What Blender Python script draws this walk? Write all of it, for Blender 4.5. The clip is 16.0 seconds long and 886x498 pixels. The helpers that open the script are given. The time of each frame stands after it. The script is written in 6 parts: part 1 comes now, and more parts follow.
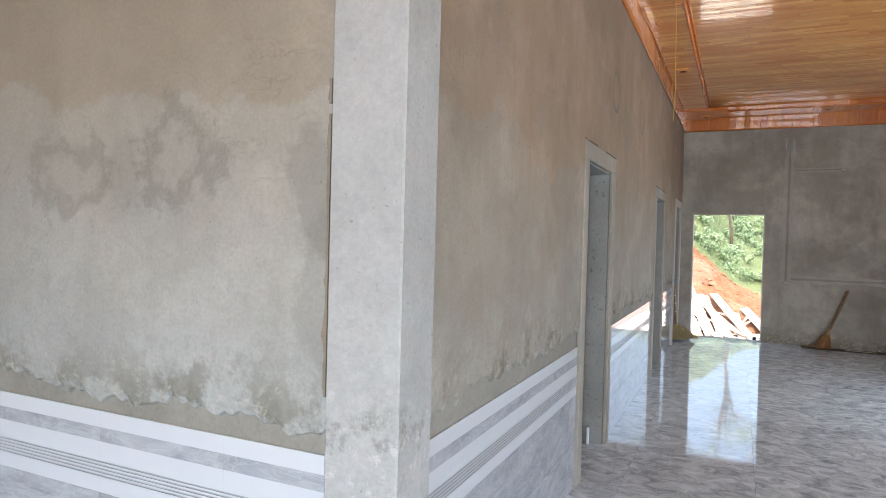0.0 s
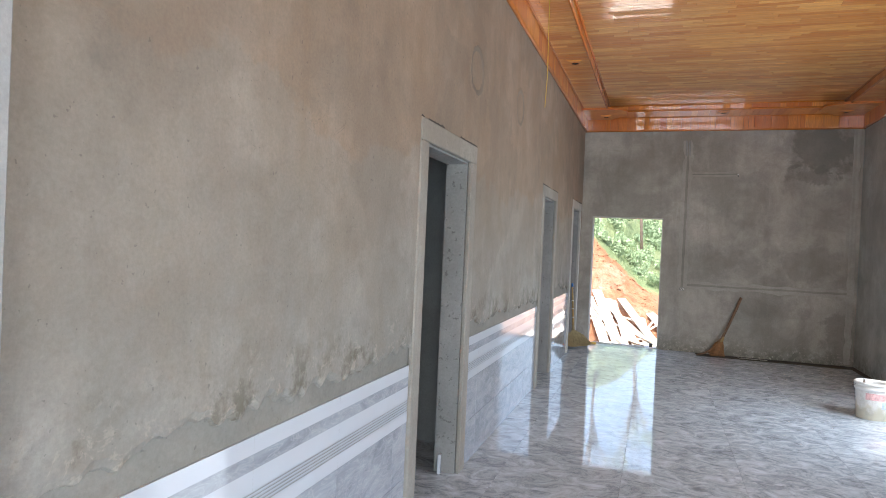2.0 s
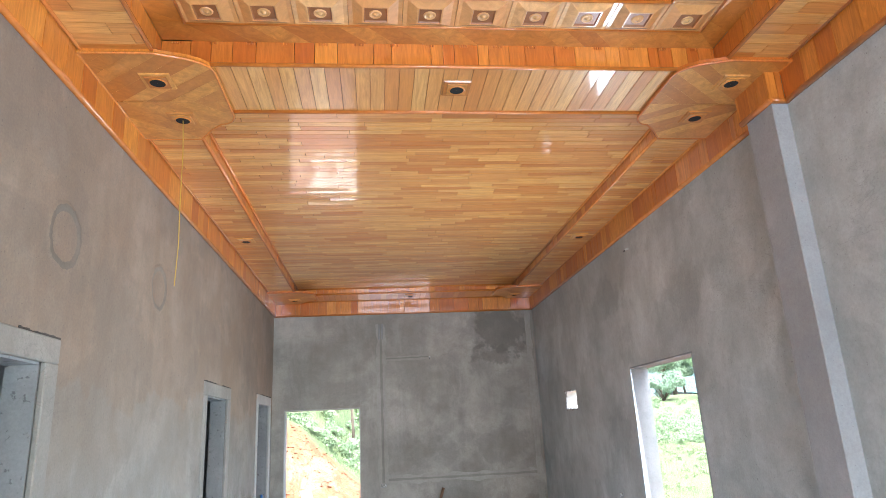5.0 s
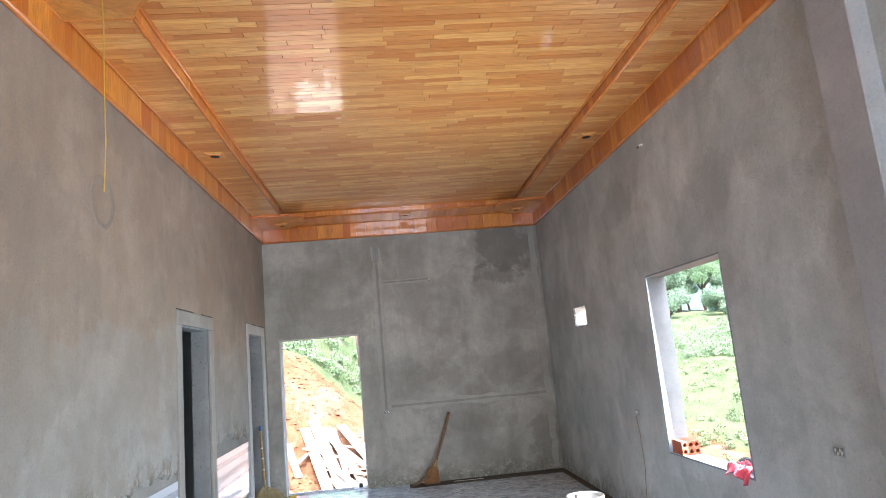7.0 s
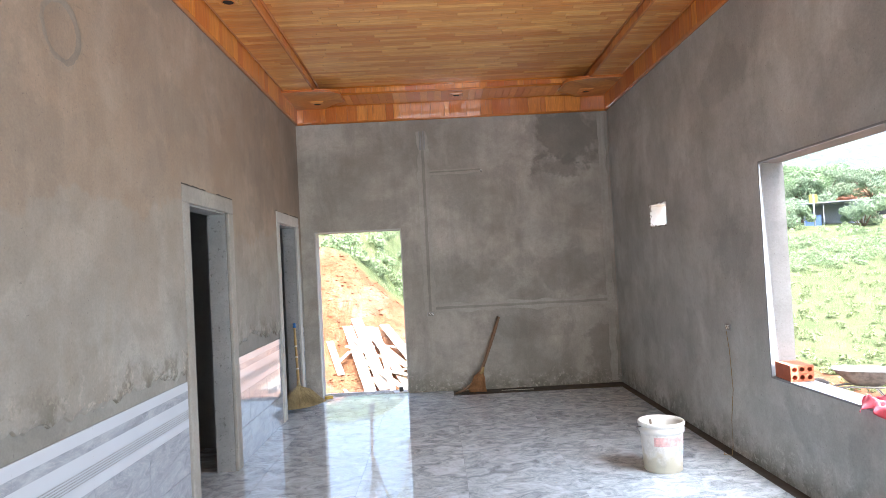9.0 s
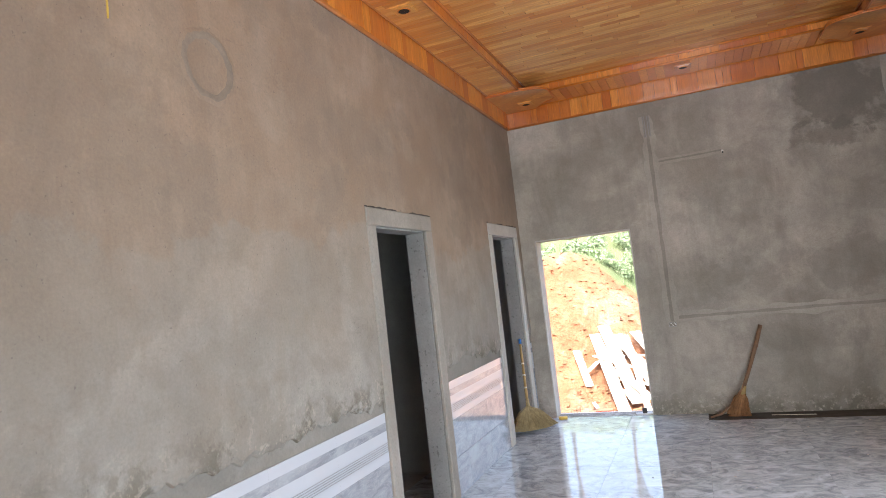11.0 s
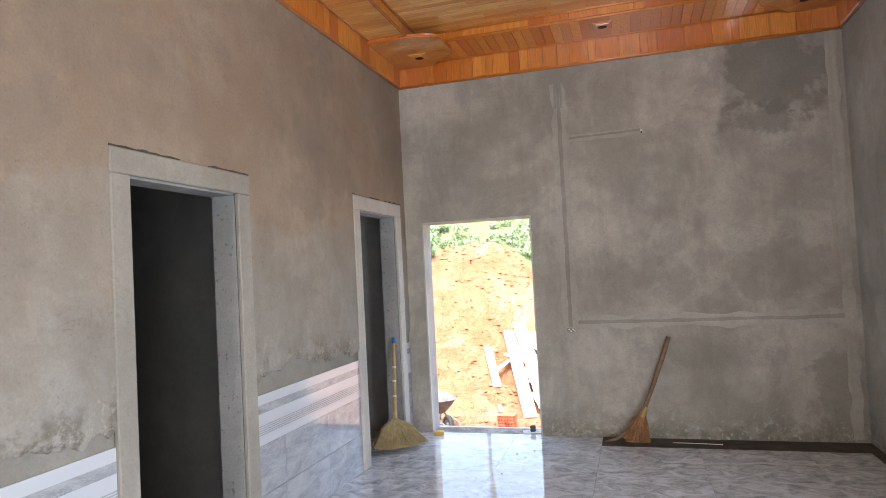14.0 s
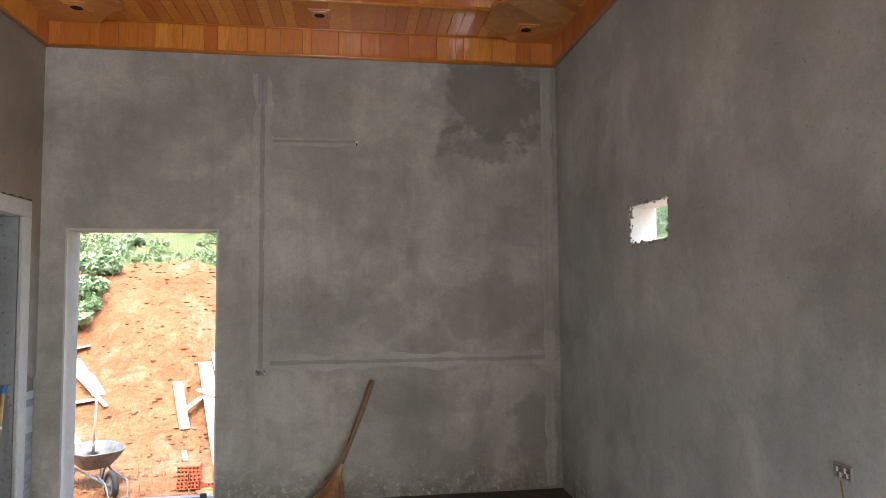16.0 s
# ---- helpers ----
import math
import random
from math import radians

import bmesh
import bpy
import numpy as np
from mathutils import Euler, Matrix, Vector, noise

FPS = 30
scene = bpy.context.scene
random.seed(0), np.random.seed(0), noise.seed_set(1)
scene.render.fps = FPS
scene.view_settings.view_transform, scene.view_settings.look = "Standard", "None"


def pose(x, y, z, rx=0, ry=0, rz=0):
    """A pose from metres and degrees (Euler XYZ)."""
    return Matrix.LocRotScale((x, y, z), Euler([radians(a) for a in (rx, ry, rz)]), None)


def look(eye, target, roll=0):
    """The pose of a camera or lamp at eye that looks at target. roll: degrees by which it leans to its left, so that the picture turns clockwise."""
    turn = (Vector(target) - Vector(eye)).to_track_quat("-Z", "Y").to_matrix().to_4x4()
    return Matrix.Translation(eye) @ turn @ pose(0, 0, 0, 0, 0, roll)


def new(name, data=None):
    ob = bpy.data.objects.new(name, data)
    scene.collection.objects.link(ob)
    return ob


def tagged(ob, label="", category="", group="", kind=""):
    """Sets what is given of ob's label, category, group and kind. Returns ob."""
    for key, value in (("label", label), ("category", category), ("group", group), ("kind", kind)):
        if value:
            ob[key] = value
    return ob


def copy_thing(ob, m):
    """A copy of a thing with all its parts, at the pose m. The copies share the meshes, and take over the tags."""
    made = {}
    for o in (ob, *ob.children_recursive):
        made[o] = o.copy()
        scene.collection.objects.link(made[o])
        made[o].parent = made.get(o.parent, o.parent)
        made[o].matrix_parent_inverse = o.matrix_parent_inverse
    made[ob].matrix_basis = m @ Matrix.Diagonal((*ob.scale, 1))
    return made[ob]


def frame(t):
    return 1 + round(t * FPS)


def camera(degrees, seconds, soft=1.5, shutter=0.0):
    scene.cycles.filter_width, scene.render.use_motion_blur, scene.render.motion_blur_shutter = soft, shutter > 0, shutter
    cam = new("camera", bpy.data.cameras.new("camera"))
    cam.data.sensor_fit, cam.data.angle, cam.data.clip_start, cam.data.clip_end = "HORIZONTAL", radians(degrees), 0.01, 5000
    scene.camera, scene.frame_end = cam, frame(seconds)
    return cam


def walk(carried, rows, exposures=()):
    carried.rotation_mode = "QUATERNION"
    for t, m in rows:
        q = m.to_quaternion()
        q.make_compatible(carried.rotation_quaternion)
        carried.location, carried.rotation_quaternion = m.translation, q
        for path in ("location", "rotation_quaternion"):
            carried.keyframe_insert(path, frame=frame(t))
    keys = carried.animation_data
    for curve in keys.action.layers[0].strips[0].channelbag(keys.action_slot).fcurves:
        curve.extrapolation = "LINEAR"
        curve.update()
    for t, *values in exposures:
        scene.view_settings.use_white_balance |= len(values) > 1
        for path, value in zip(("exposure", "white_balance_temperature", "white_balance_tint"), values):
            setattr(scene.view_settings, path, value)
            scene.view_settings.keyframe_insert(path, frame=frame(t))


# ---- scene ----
cam = camera(69.5, 16.0, 0.75)
METRES, EYE, TILT, LEAN, TURN = 7.04, 1.58, 0.0, 0.0, 24.8
ROWS = [
    (0.0, 0.0, 0.0, 0.0, 0.03, -1.03, -1.5),
    (0.5, 0.0291, 0.0107, -0.0025, -0.49, -0.97, -1.73),
    (1.0, 0.0464, 0.037, -0.0034, -1.76, -0.88, -1.7),
    (1.5, 0.0596, 0.066, -0.0029, -3.27, -0.83, -1.85),
    (2.0, 0.0934, 0.0964, -0.0017, -6.26, -0.64, -2.51),
    (2.5, 0.12, 0.1307, 0.0035, -13.56, 2.12, -2.82),
    (3.0, 0.1421, 0.1574, 0.0176, -23.39, 9.57, -1.93),
    (3.5, 0.1686, 0.1715, 0.0202, -27.07, 14.22, -1.05),
    (4.0, 0.1839, 0.1835, 0.0207, -29.07, 16.17, 0.27),
    (6.5, 0.2168, 0.2471, 0.0142, -29.84, 13.06, 4.63),
    (7.0, 0.2501, 0.2753, 0.012, -29.61, 9.65, 5.09),
    (7.5, 0.266, 0.3108, 0.0044, -29.4, 4.39, 5.43),
    (8.0, 0.2748, 0.3484, 0.002, -29.6, 2.06, 5.48),
    (8.5, 0.2902, 0.3739, 0.0011, -29.15, 1.52, 4.55),
    (9.0, 0.3116, 0.4062, 0.0021, -25.56, 1.51, 2.98),
    (9.5, 0.3201, 0.4365, 0.006, -17.11, 2.2, 2.64),
    (10.0, 0.3418, 0.4566, 0.0109, -7.5, 3.56, 3.17),
    (12.5, 0.4397, 0.5207, 0.0051, -1.23, 2.46, 7.69),
    (13.0, 0.4553, 0.5567, 0.0064, -0.89, 2.19, 7.62),
    (13.5, 0.485, 0.5985, 0.008, -1.34, 2.22, 5.99),
    (14.0, 0.5017, 0.6399, 0.0035, -8.13, 1.99, 2.94),
    (14.5, 0.521, 0.6698, 0.0056, -16.84, 2.21, 1.31),
    (15.0, 0.5478, 0.6994, 0.006, -18.93, 2.62, 0.49),
    (15.5, 0.5669, 0.7326, 0.0055, -23.61, 2.91, 0.46),
    (16.0, 0.5755, 0.7619, 0.0084, -32.74, 3.4, 0.43),
]
EXPOSURES = [(0, 2.5, 6000, 8), (1, 2.56, 5950, 8), (2, 2.66, 5850, 8), (3, 2.86, 5850, 7), (4, 3.2, 5450, 5), (7, 3.06, 5500, 6), (9, 3.0, 5900, 9.5), (9.5, 2.92, 6000, 10.5), (10, 3.1, 6050, 11), (12.5, 2.97, 6150, 11), (13.5, 2.97, 6150, 11.5), (14, 3.1, 6150, 11), (15, 2.88, 6150, 9), (15.5, 3.14, 6200, 9.5), (16, 2.65, 6100, 7.5)]
walk(cam, [(t, pose(0, 0, EYE, TILT, LEAN, TURN) @ pose(METRES * x, METRES * y, METRES * z, 90 + pitch, roll, yaw)) for t, x, y, z, yaw, pitch, roll in ROWS], EXPOSURES)


# ---- world, sun and large lights ----
world = bpy.data.worlds.new("overcast_sky")
scene.world = world
world.use_nodes = True
wn = world.node_tree
sky = wn.nodes.new("ShaderNodeTexSky")
sky.sky_type = "NISHITA"
sky.sun_disc = False
sky.sun_elevation = radians(61)
sky.sun_rotation = radians(173.7)
sky.air_density, sky.dust_density, sky.ozone_density = 1.0, 8.0, 1.0
wn.links.new(sky.outputs["Color"], wn.nodes["Background"].inputs["Color"])
wn.nodes["Background"].inputs["Strength"].default_value = 0.125

sun_data = bpy.data.lights.new("sun", "SUN")
sun_data.energy, sun_data.angle, sun_data.color = 0.45, radians(20), (1.0, 0.96, 0.9)
sun = new("sun", sun_data)
sun.matrix_world = look((1, -9, 16.5), (0, 0, 0))


def opening_light(name, place, target, wide, high, watts, color=(0.93, 0.97, 1.0)):
    """An area lamp that stands in for sky light entering at an opening."""
    d = bpy.data.lights.new(name, "AREA")
    d.shape, d.size, d.size_y, d.energy, d.color = "RECTANGLE", wide, high, watts, color
    ob = new(name, d)
    ob.matrix_world = look(place, target)
    return ob


# Front, side and porch openings are unseen; lamps there are assumed from the light.
opening_light("front_daylight", (1.2, -3.05, 1.4), (1.2, 0, 1.3), 3.0, 2.4, 41, (0.88, 0.96, 1.0))
opening_light("side_daylight", (3.36, 2.3, 1.3), (0, 2.3, 1.1), 2.4, 2.3, 7.5)
opening_light("end_door_daylight", (-0.17, 11.74, 1.05), (-0.17, 8, 0.98), 1.08, 2.0, 0.65)
opening_light("porch_daylight", (-2.6, -3.05, 1.5), (-2.6, 0, 1.4), 2.4, 2.0, 4)
opening_light("window_daylight", (3.15, 7.35, 1.45), (0, 7.35, 1.35), 1.26, 1.46, 13)

# ---- materials ----


class Nodes:
    """A small builder of node materials."""

    def __init__(self, name, rough=0.7, metal=0.0, spec=0.5):
        self.mat = bpy.data.materials.new(name)
        self.mat.use_nodes = True
        self.t = self.mat.node_tree
        self.b = self.t.nodes["Principled BSDF"]
        self.b.inputs["Roughness"].default_value = rough
        self.b.inputs["Metallic"].default_value = metal
        self.b.inputs["Specular IOR Level"].default_value = spec
        self.coord = None

    def add(self, kind, **values):
        n = self.t.nodes.new("ShaderNode" + kind)
        for k, v in values.items():
            setattr(n, k, v)
        return n

    def link(self, a, b):
        self.t.links.new(a, b)

    def at(self, scale=(1, 1, 1), kind="Object"):
        if kind == "World":
            src = self.add("NewGeometry").outputs["Position"]
        else:
            src = self.add("TexCoord").outputs[kind]
        m = self.add("Mapping")
        m.inputs["Scale"].default_value = scale
        self.link(src, m.inputs["Vector"])
        return m.outputs["Vector"]

    def noise(self, vec, scale, detail=5, rough=0.6, distort=0.0):
        n = self.add("TexNoise")
        for k, v in (("Scale", scale), ("Detail", detail), ("Roughness", rough), ("Distortion", distort)):
            n.inputs[k].default_value = v
        self.link(vec, n.inputs["Vector"])
        return n.outputs["Fac"]

    def ramp(self, fac, stops):
        r = self.add("ValToRGB")
        e = r.color_ramp.elements
        while len(e) < len(stops):
            e.new(0.5)
        for el, (p, c) in zip(e, stops):
            el.position = p
            el.color = (*c, 1) if len(c) == 3 else c
        self.link(fac, r.inputs["Fac"])
        return r.outputs["Color"]

    def grey(self, fac, a, b, lo=0.0, hi=1.0):
        m = self.add("MapRange")
        for k, v in (("From Min", a), ("From Max", b), ("To Min", lo), ("To Max", hi)):
            m.inputs[k].default_value = v
        self.link(fac, m.inputs["Value"])
        return m.outputs["Result"]

    def mix(self, fac, a, b, mode="MIX"):
        m = self.add("Mix", data_type="RGBA", blend_type=mode)
        for sock, v in ((m.inputs["Factor"], fac), (m.inputs["A"], a), (m.inputs["B"], b)):
            if isinstance(v, (int, float)):
                sock.default_value = v
            elif isinstance(v, tuple):
                sock.default_value = (*v, 1)
            else:
                self.link(v, sock)
        return m.outputs["Result"]

    def math(self, op, a, b=0.0):
        m = self.add("Math", operation=op)
        for sock, v in zip(m.inputs, (a, b)):
            if isinstance(v, (int, float)):
                sock.default_value = v
            else:
                self.link(v, sock)
        return m.outputs["Value"]

    def color(self, c):
        if isinstance(c, tuple):
            self.b.inputs["Base Color"].default_value = (*c, 1)
        else:
            self.link(c, self.b.inputs["Base Color"])
        return self

    def rough(self, r):
        self.link(r, self.b.inputs["Roughness"])
        return self

    def bump(self, height, strength=0.3, dist=0.01):
        n = self.add("Bump")
        n.inputs["Strength"].default_value, n.inputs["Distance"].default_value = strength, dist
        self.link(height, n.inputs["Height"])
        if self.b.inputs["Normal"].is_linked:
            self.link(self.b.inputs["Normal"].links[0].from_socket, n.inputs["Normal"])
        self.link(n.outputs["Normal"], self.b.inputs["Normal"])
        return self


def plain(name, color, rough=0.6, metal=0.0, vary=0.15, scale=9.0, bump=0.15):
    """A surface of one colour with blotches and fine grain."""
    n = Nodes(name, rough, metal)
    v = n.at()
    c = n.noise(v, scale)
    dark = tuple(x * (1 - vary) for x in color)
    light = tuple(min(1, x * (1 + vary)) for x in color)
    n.color(n.ramp(c, [(0.3, dark), (0.7, light)]))
    n.bump(n.noise(v, scale * 8), bump, 0.004)
    return n.mat


def cement(name, light, dark, stains=(), streak=True, damp=(), mottle=0.0, tint=(0.225, 0.203, 0.162), lift=(), damp_cut=0.45, pitted=0.0, cloud=0.0):
    """Sand and cement render with trowel clouds, faint streaks and damp blotches.
    stains: (centre, radii, strength) of dark damp patches with ragged edges; damp: (z0, z1) of rising damp."""
    n = Nodes(name, 0.82, 0, 0.3)
    v = n.at(kind="World")
    big = n.noise(v, 0.9, 4, 0.55, 0.6)
    mid = n.noise(v, 4.0, 6, 0.62, 0.3)
    fine = n.noise(v, 70, 4, 0.7)
    c = n.mix(n.grey(big, 0.32, 0.68), dark, light)
    c = n.mix(n.grey(mid, 0.44, 0.72, 0.0, 0.36), c, tuple(x * 0.72 for x in dark))
    c = n.mix(n.grey(n.noise(v, 2.2, 6, 0.62, 0.4), 0.54, 0.72, 0, 0.4), c, tuple(min(1, x * 1.18) for x in light))
    trowel = n.noise(n.at((1.0, 1.0, 0.8), "World"), 1.5, 7, 0.6, 0.3)
    c = n.mix(n.grey(trowel, 0.5, 0.68, 0.0, 0.25), c, tuple(x * 0.72 for x in dark))
    c = n.mix(n.grey(n.noise(v, 9.0, 6, 0.65, 0.2), 0.52, 0.68, 0.0, 0.22), c, tuple(x * 0.8 for x in dark))
    if streak:
        s = n.noise(n.at((5, 5, 0.35), "World"), 1.6, 4, 0.6)
        c = n.mix(n.grey(s, 0.5, 0.75, 0, 0.25), c, tuple(x * 0.8 for x in dark))
    if mottle:
        smear = n.noise(n.at((1.5, 1.5, 0.6), "World"), 1.25, 8, 0.66, 0.5)
        c = n.mix(n.grey(smear, 0.46, 0.66, 0.0, mottle), c, tint)
        wash = n.noise(n.at((0.8, 0.8, 1.1), "World"), 1.7, 5, 0.58, 0.5)
        c = n.mix(n.grey(wash, 0.48, 0.72, 0.0, mottle * 0.7), c, tint)
        drip = n.noise(n.at((9, 9, 0.45), "World"), 1.2, 5, 0.6, 0.2)
        c = n.mix(n.grey(drip, 0.54, 0.72, 0.0, mottle * 0.35), c, tint)
    if mottle or stains:
        s = n.noise(n.at((1.0, 1.0, 2.2), "World"), 3.4, 6, 0.6, 1.0)
        line = n.grey(n.math("ABSOLUTE", n.math("SUBTRACT", s, 0.5)), 0.0, 0.012, 1.0, 0.0)
        where = n.grey(n.noise(v, 1.1, 4, 0.6), 0.55, 0.66, 0.0, 0.38)
        c = n.mix(n.math("MULTIPLY", line, where), c, tuple(x * 0.55 for x in dark))
        n.bump(n.math("MULTIPLY", line, where), 0.4, 0.006)
    if lift:                      # the upper lift of render dried browner to a ragged line; a light gradient is added
        sz = n.add("SeparateXYZ")
        n.link(v, sz.inputs[0])
        rag = n.math("ADD", sz.outputs["Z"], n.grey(n.noise(v, 1.6, 7, 0.6), 0.3, 0.7, -0.2, 0.2))
        # The soft part of this factor paints warm light bounced from the ceiling.
        brown = n.math("ADD", n.grey(rag, lift[0], lift[0] + 0.04, 0.0, 0.6), n.grey(rag, lift[0] - 0.5, lift[0] + 0.5, 0.0, 0.4))
        c = n.mix(brown, c, lift[1], "MULTIPLY")
        # The lower tint puts the cool light near the floor into the colour.
        c = n.mix(n.grey(rag, lift[0] - 0.9, lift[0], 1.0, 0.0), c, lift[2], "MULTIPLY")
    if cloud:                     # damp clouds with a crisp, wandering edge
        m = n.noise(n.at((1.0, 1.0, 1.25), "World"), 0.95, 9, 0.6, 0.3)
        c = n.mix(n.grey(m, 0.505, 0.55, 0.0, cloud), c, tuple(x * 0.6 for x in dark))
        m = n.noise(v, 1.9, 9, 0.62, 0.3)
        c = n.mix(n.grey(m, 0.53, 0.60, 0.0, cloud * 0.7), c, tuple(x * 0.62 for x in dark))
        c = n.mix(n.grey(m, 0.36, 0.46, cloud * 0.5, 0.0), c, tuple(min(1, x * 1.15) for x in light))
    if pitted:
        pit = n.grey(n.noise(v, 34, 3, 0.6), 0.62, 0.68, 0.0, pitted)
        c = n.mix(pit, c, (0.07, 0.065, 0.06))
        n.bump(pit, 0.6, 0.01)
    for place, radii, strength in stains:
        sub = n.add("VectorMath", operation="SUBTRACT")
        n.link(v, sub.inputs[0])
        sub.inputs[1].default_value = place
        div = n.add("VectorMath", operation="DIVIDE")
        n.link(sub.outputs[0], div.inputs[0])
        div.inputs[1].default_value = radii
        ln = n.add("VectorMath", operation="LENGTH")
        n.link(div.outputs[0], ln.inputs[0])
        d = n.math("ADD", ln.outputs["Value"], n.grey(n.noise(v, 4.5, 9, 0.72, 0.3), 0.3, 0.7, -0.5, 0.5))
        d = n.math("ADD", d, n.grey(n.noise(v, 2.1, 3, 0.5, 0.8), 0.35, 0.65, -0.35, 0.35))
        c = n.mix(n.grey(d, 0.68, 1.0, abs(strength), 0.0), c, tuple(x * 0.5 for x in dark))
        if strength < 0:          # dried out again in the middle
            c = n.mix(n.grey(d, 0.4, 0.8, 0.55, 0.0), c, tuple(x * 0.95 for x in light))
    if damp:
        sep = n.add("SeparateXYZ")
        n.link(v, sep.inputs[0])
        h = n.math("ADD", sep.outputs["Z"], n.grey(n.noise(v, 3.5, 6, 0.7), 0.3, 0.7, -0.09, 0.09))
        wet = n.math("MULTIPLY", n.grey(h, damp[0], damp[1], 0.9, 0.0), n.grey(h, damp[0] - 0.06, damp[0] - 0.02))
        patch = n.grey(n.noise(v, 5.0, 7, 0.7), damp_cut, damp_cut + 0.09)
        c = n.mix(n.math("MULTIPLY", wet, patch), c, (dark[0] * 0.5, dark[1] * 0.51, dark[2] * 0.46))
        salt = n.grey(n.noise(v, 17, 6, 0.75, 0.4), 0.55, 0.62, 0.0, 0.6)
        c = n.mix(n.math("MULTIPLY", n.grey(h, damp[0] - 0.02, damp[1] + 0.05, 1.0, 0.0), salt), c, tuple(min(1, x * 1.25) for x in light))
    c = n.mix(n.grey(n.noise(v, 26, 5, 0.7), 0.5, 0.68, 0.0, 0.2), c, tuple(x * 0.7 for x in dark))
    c = n.mix(n.grey(fine, 0.3, 0.75, 0.2, 0.0), c, (0.05, 0.05, 0.05))
    pits = n.grey(n.noise(v, 55, 2, 0.5), 0.71, 0.75)
    c = n.mix(n.math("MULTIPLY", pits, 0.35), c, (0.08, 0.075, 0.07))
    n.color(c)
    n.bump(mid, 0.25, 0.02)
    n.bump(fine, 0.25, 0.003)
    return n.mat


def wood(name, a, b, rough=0.075, along=(1.2, 14, 14), coat=1.0):
    """Varnished strip wood; every piece has its own shade."""
    n = Nodes(name, 0.38, 0, 0.5)
    geo = n.add("NewGeometry")
    rnd = geo.outputs["Random Per Island"]
    off = n.add("VectorMath", operation="ADD")
    comb = n.add("CombineXYZ")
    for i, k in enumerate((37.0, 91.0, 53.0)):
        n.link(n.math("MULTIPLY", rnd, k), comb.inputs[i])
    n.link(n.at(along, "World"), off.inputs[0])
    n.link(comb.outputs[0], off.inputs[1])
    g = n.noise(off.outputs[0], 2.2, 6, 0.65, 1.4)
    c = n.ramp(rnd, [(0.0, a), (0.55, tuple((x + y) / 2 for x, y in zip(a, b))), (1.0, b)])
    c = n.mix(n.grey(g, 0.35, 0.7, 0.55, 0.0), c, tuple(x * 0.55 for x in a))
    fine = n.noise(off.outputs[0], 9.0, 4, 0.7, 0.5)
    c = n.mix(n.grey(fine, 0.5, 0.75, 0, 0.3), c, tuple(x * 0.6 for x in a))
    n.color(c)
    n.b.inputs["Coat Weight"].default_value = coat
    n.b.inputs["Coat Roughness"].default_value = rough
    n.bump(n.noise(n.at((3, 3, 3), "World"), 2.0, 2), 0.05, 0.01)
    return n.mat


def marble(name, lo, hi, vein, rough, scale=3.0, stretch=(1, 1, 1), spec=0.5, dust=0.0):
    """Glazed tile printed with clouded, veined marble."""
    n = Nodes(name, rough, 0, spec)
    geo = n.add("ObjectInfo")
    off = n.add("VectorMath", operation="ADD")
    comb = n.add("CombineXYZ")
    for i, k in enumerate((17.0, 41.0, 29.0)):
        n.link(n.math("MULTIPLY", geo.outputs["Random"], k), comb.inputs[i])
    n.link(n.at(stretch, "World"), off.inputs[0])
    n.link(comb.outputs[0], off.inputs[1])
    p = off.outputs[0]
    cloud = n.noise(p, scale, 8, 0.68, 1.2)
    c = n.mix(n.grey(cloud, 0.35, 0.65), lo, hi)
    w = n.noise(p, scale * 1.7, 5, 0.6, 2.4)
    ridge = n.math("ABSOLUTE", n.math("SUBTRACT", w, 0.5))
    c = n.mix(n.grey(ridge, 0.0, 0.03, 0.4, 0.0), c, vein)
    n.color(c)
    if dust:
        d = n.noise(n.at(kind="World"), 1.3, 6, 0.7, 0.8)
        n.rough(n.grey(d, 0.35, 0.7, rough, rough + dust))
    return n.mat


M = {}
# Left base is lowered, far and right raised, putting light balance into the colours.
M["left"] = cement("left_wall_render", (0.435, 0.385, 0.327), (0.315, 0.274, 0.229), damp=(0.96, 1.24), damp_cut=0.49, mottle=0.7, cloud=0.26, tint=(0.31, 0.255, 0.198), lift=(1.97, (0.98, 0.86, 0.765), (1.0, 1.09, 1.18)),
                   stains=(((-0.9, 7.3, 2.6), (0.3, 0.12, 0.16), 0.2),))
M["porch"] = cement("porch_wall_render", (0.46, 0.435, 0.39), (0.35, 0.33, 0.293), damp=(0.96, 1.22), damp_cut=0.47, mottle=0.3, tint=(0.30, 0.27, 0.215), streak=False, lift=(2.0, (0.85, 0.78, 0.70), (0.99, 1.07, 1.17)),
                    stains=(((-2.33, 1.6, 1.80), (0.30, 0.4, 0.19), -0.6), ((-1.70, 1.6, 1.84), (0.27, 0.4, 0.16), -0.7), ((-2.02, 1.6, 1.82), (0.12, 0.4, 0.14), 0.2),
                            ((-1.17, 1.6, 1.72), (0.13, 0.4, 0.24), 0.4), ((-1.15, 1.6, 1.4), (0.10, 0.4, 0.25), 0.25)))
M["band"] = cement("base_coat_render", (0.335, 0.318, 0.285), (0.25, 0.238, 0.212), streak=False)
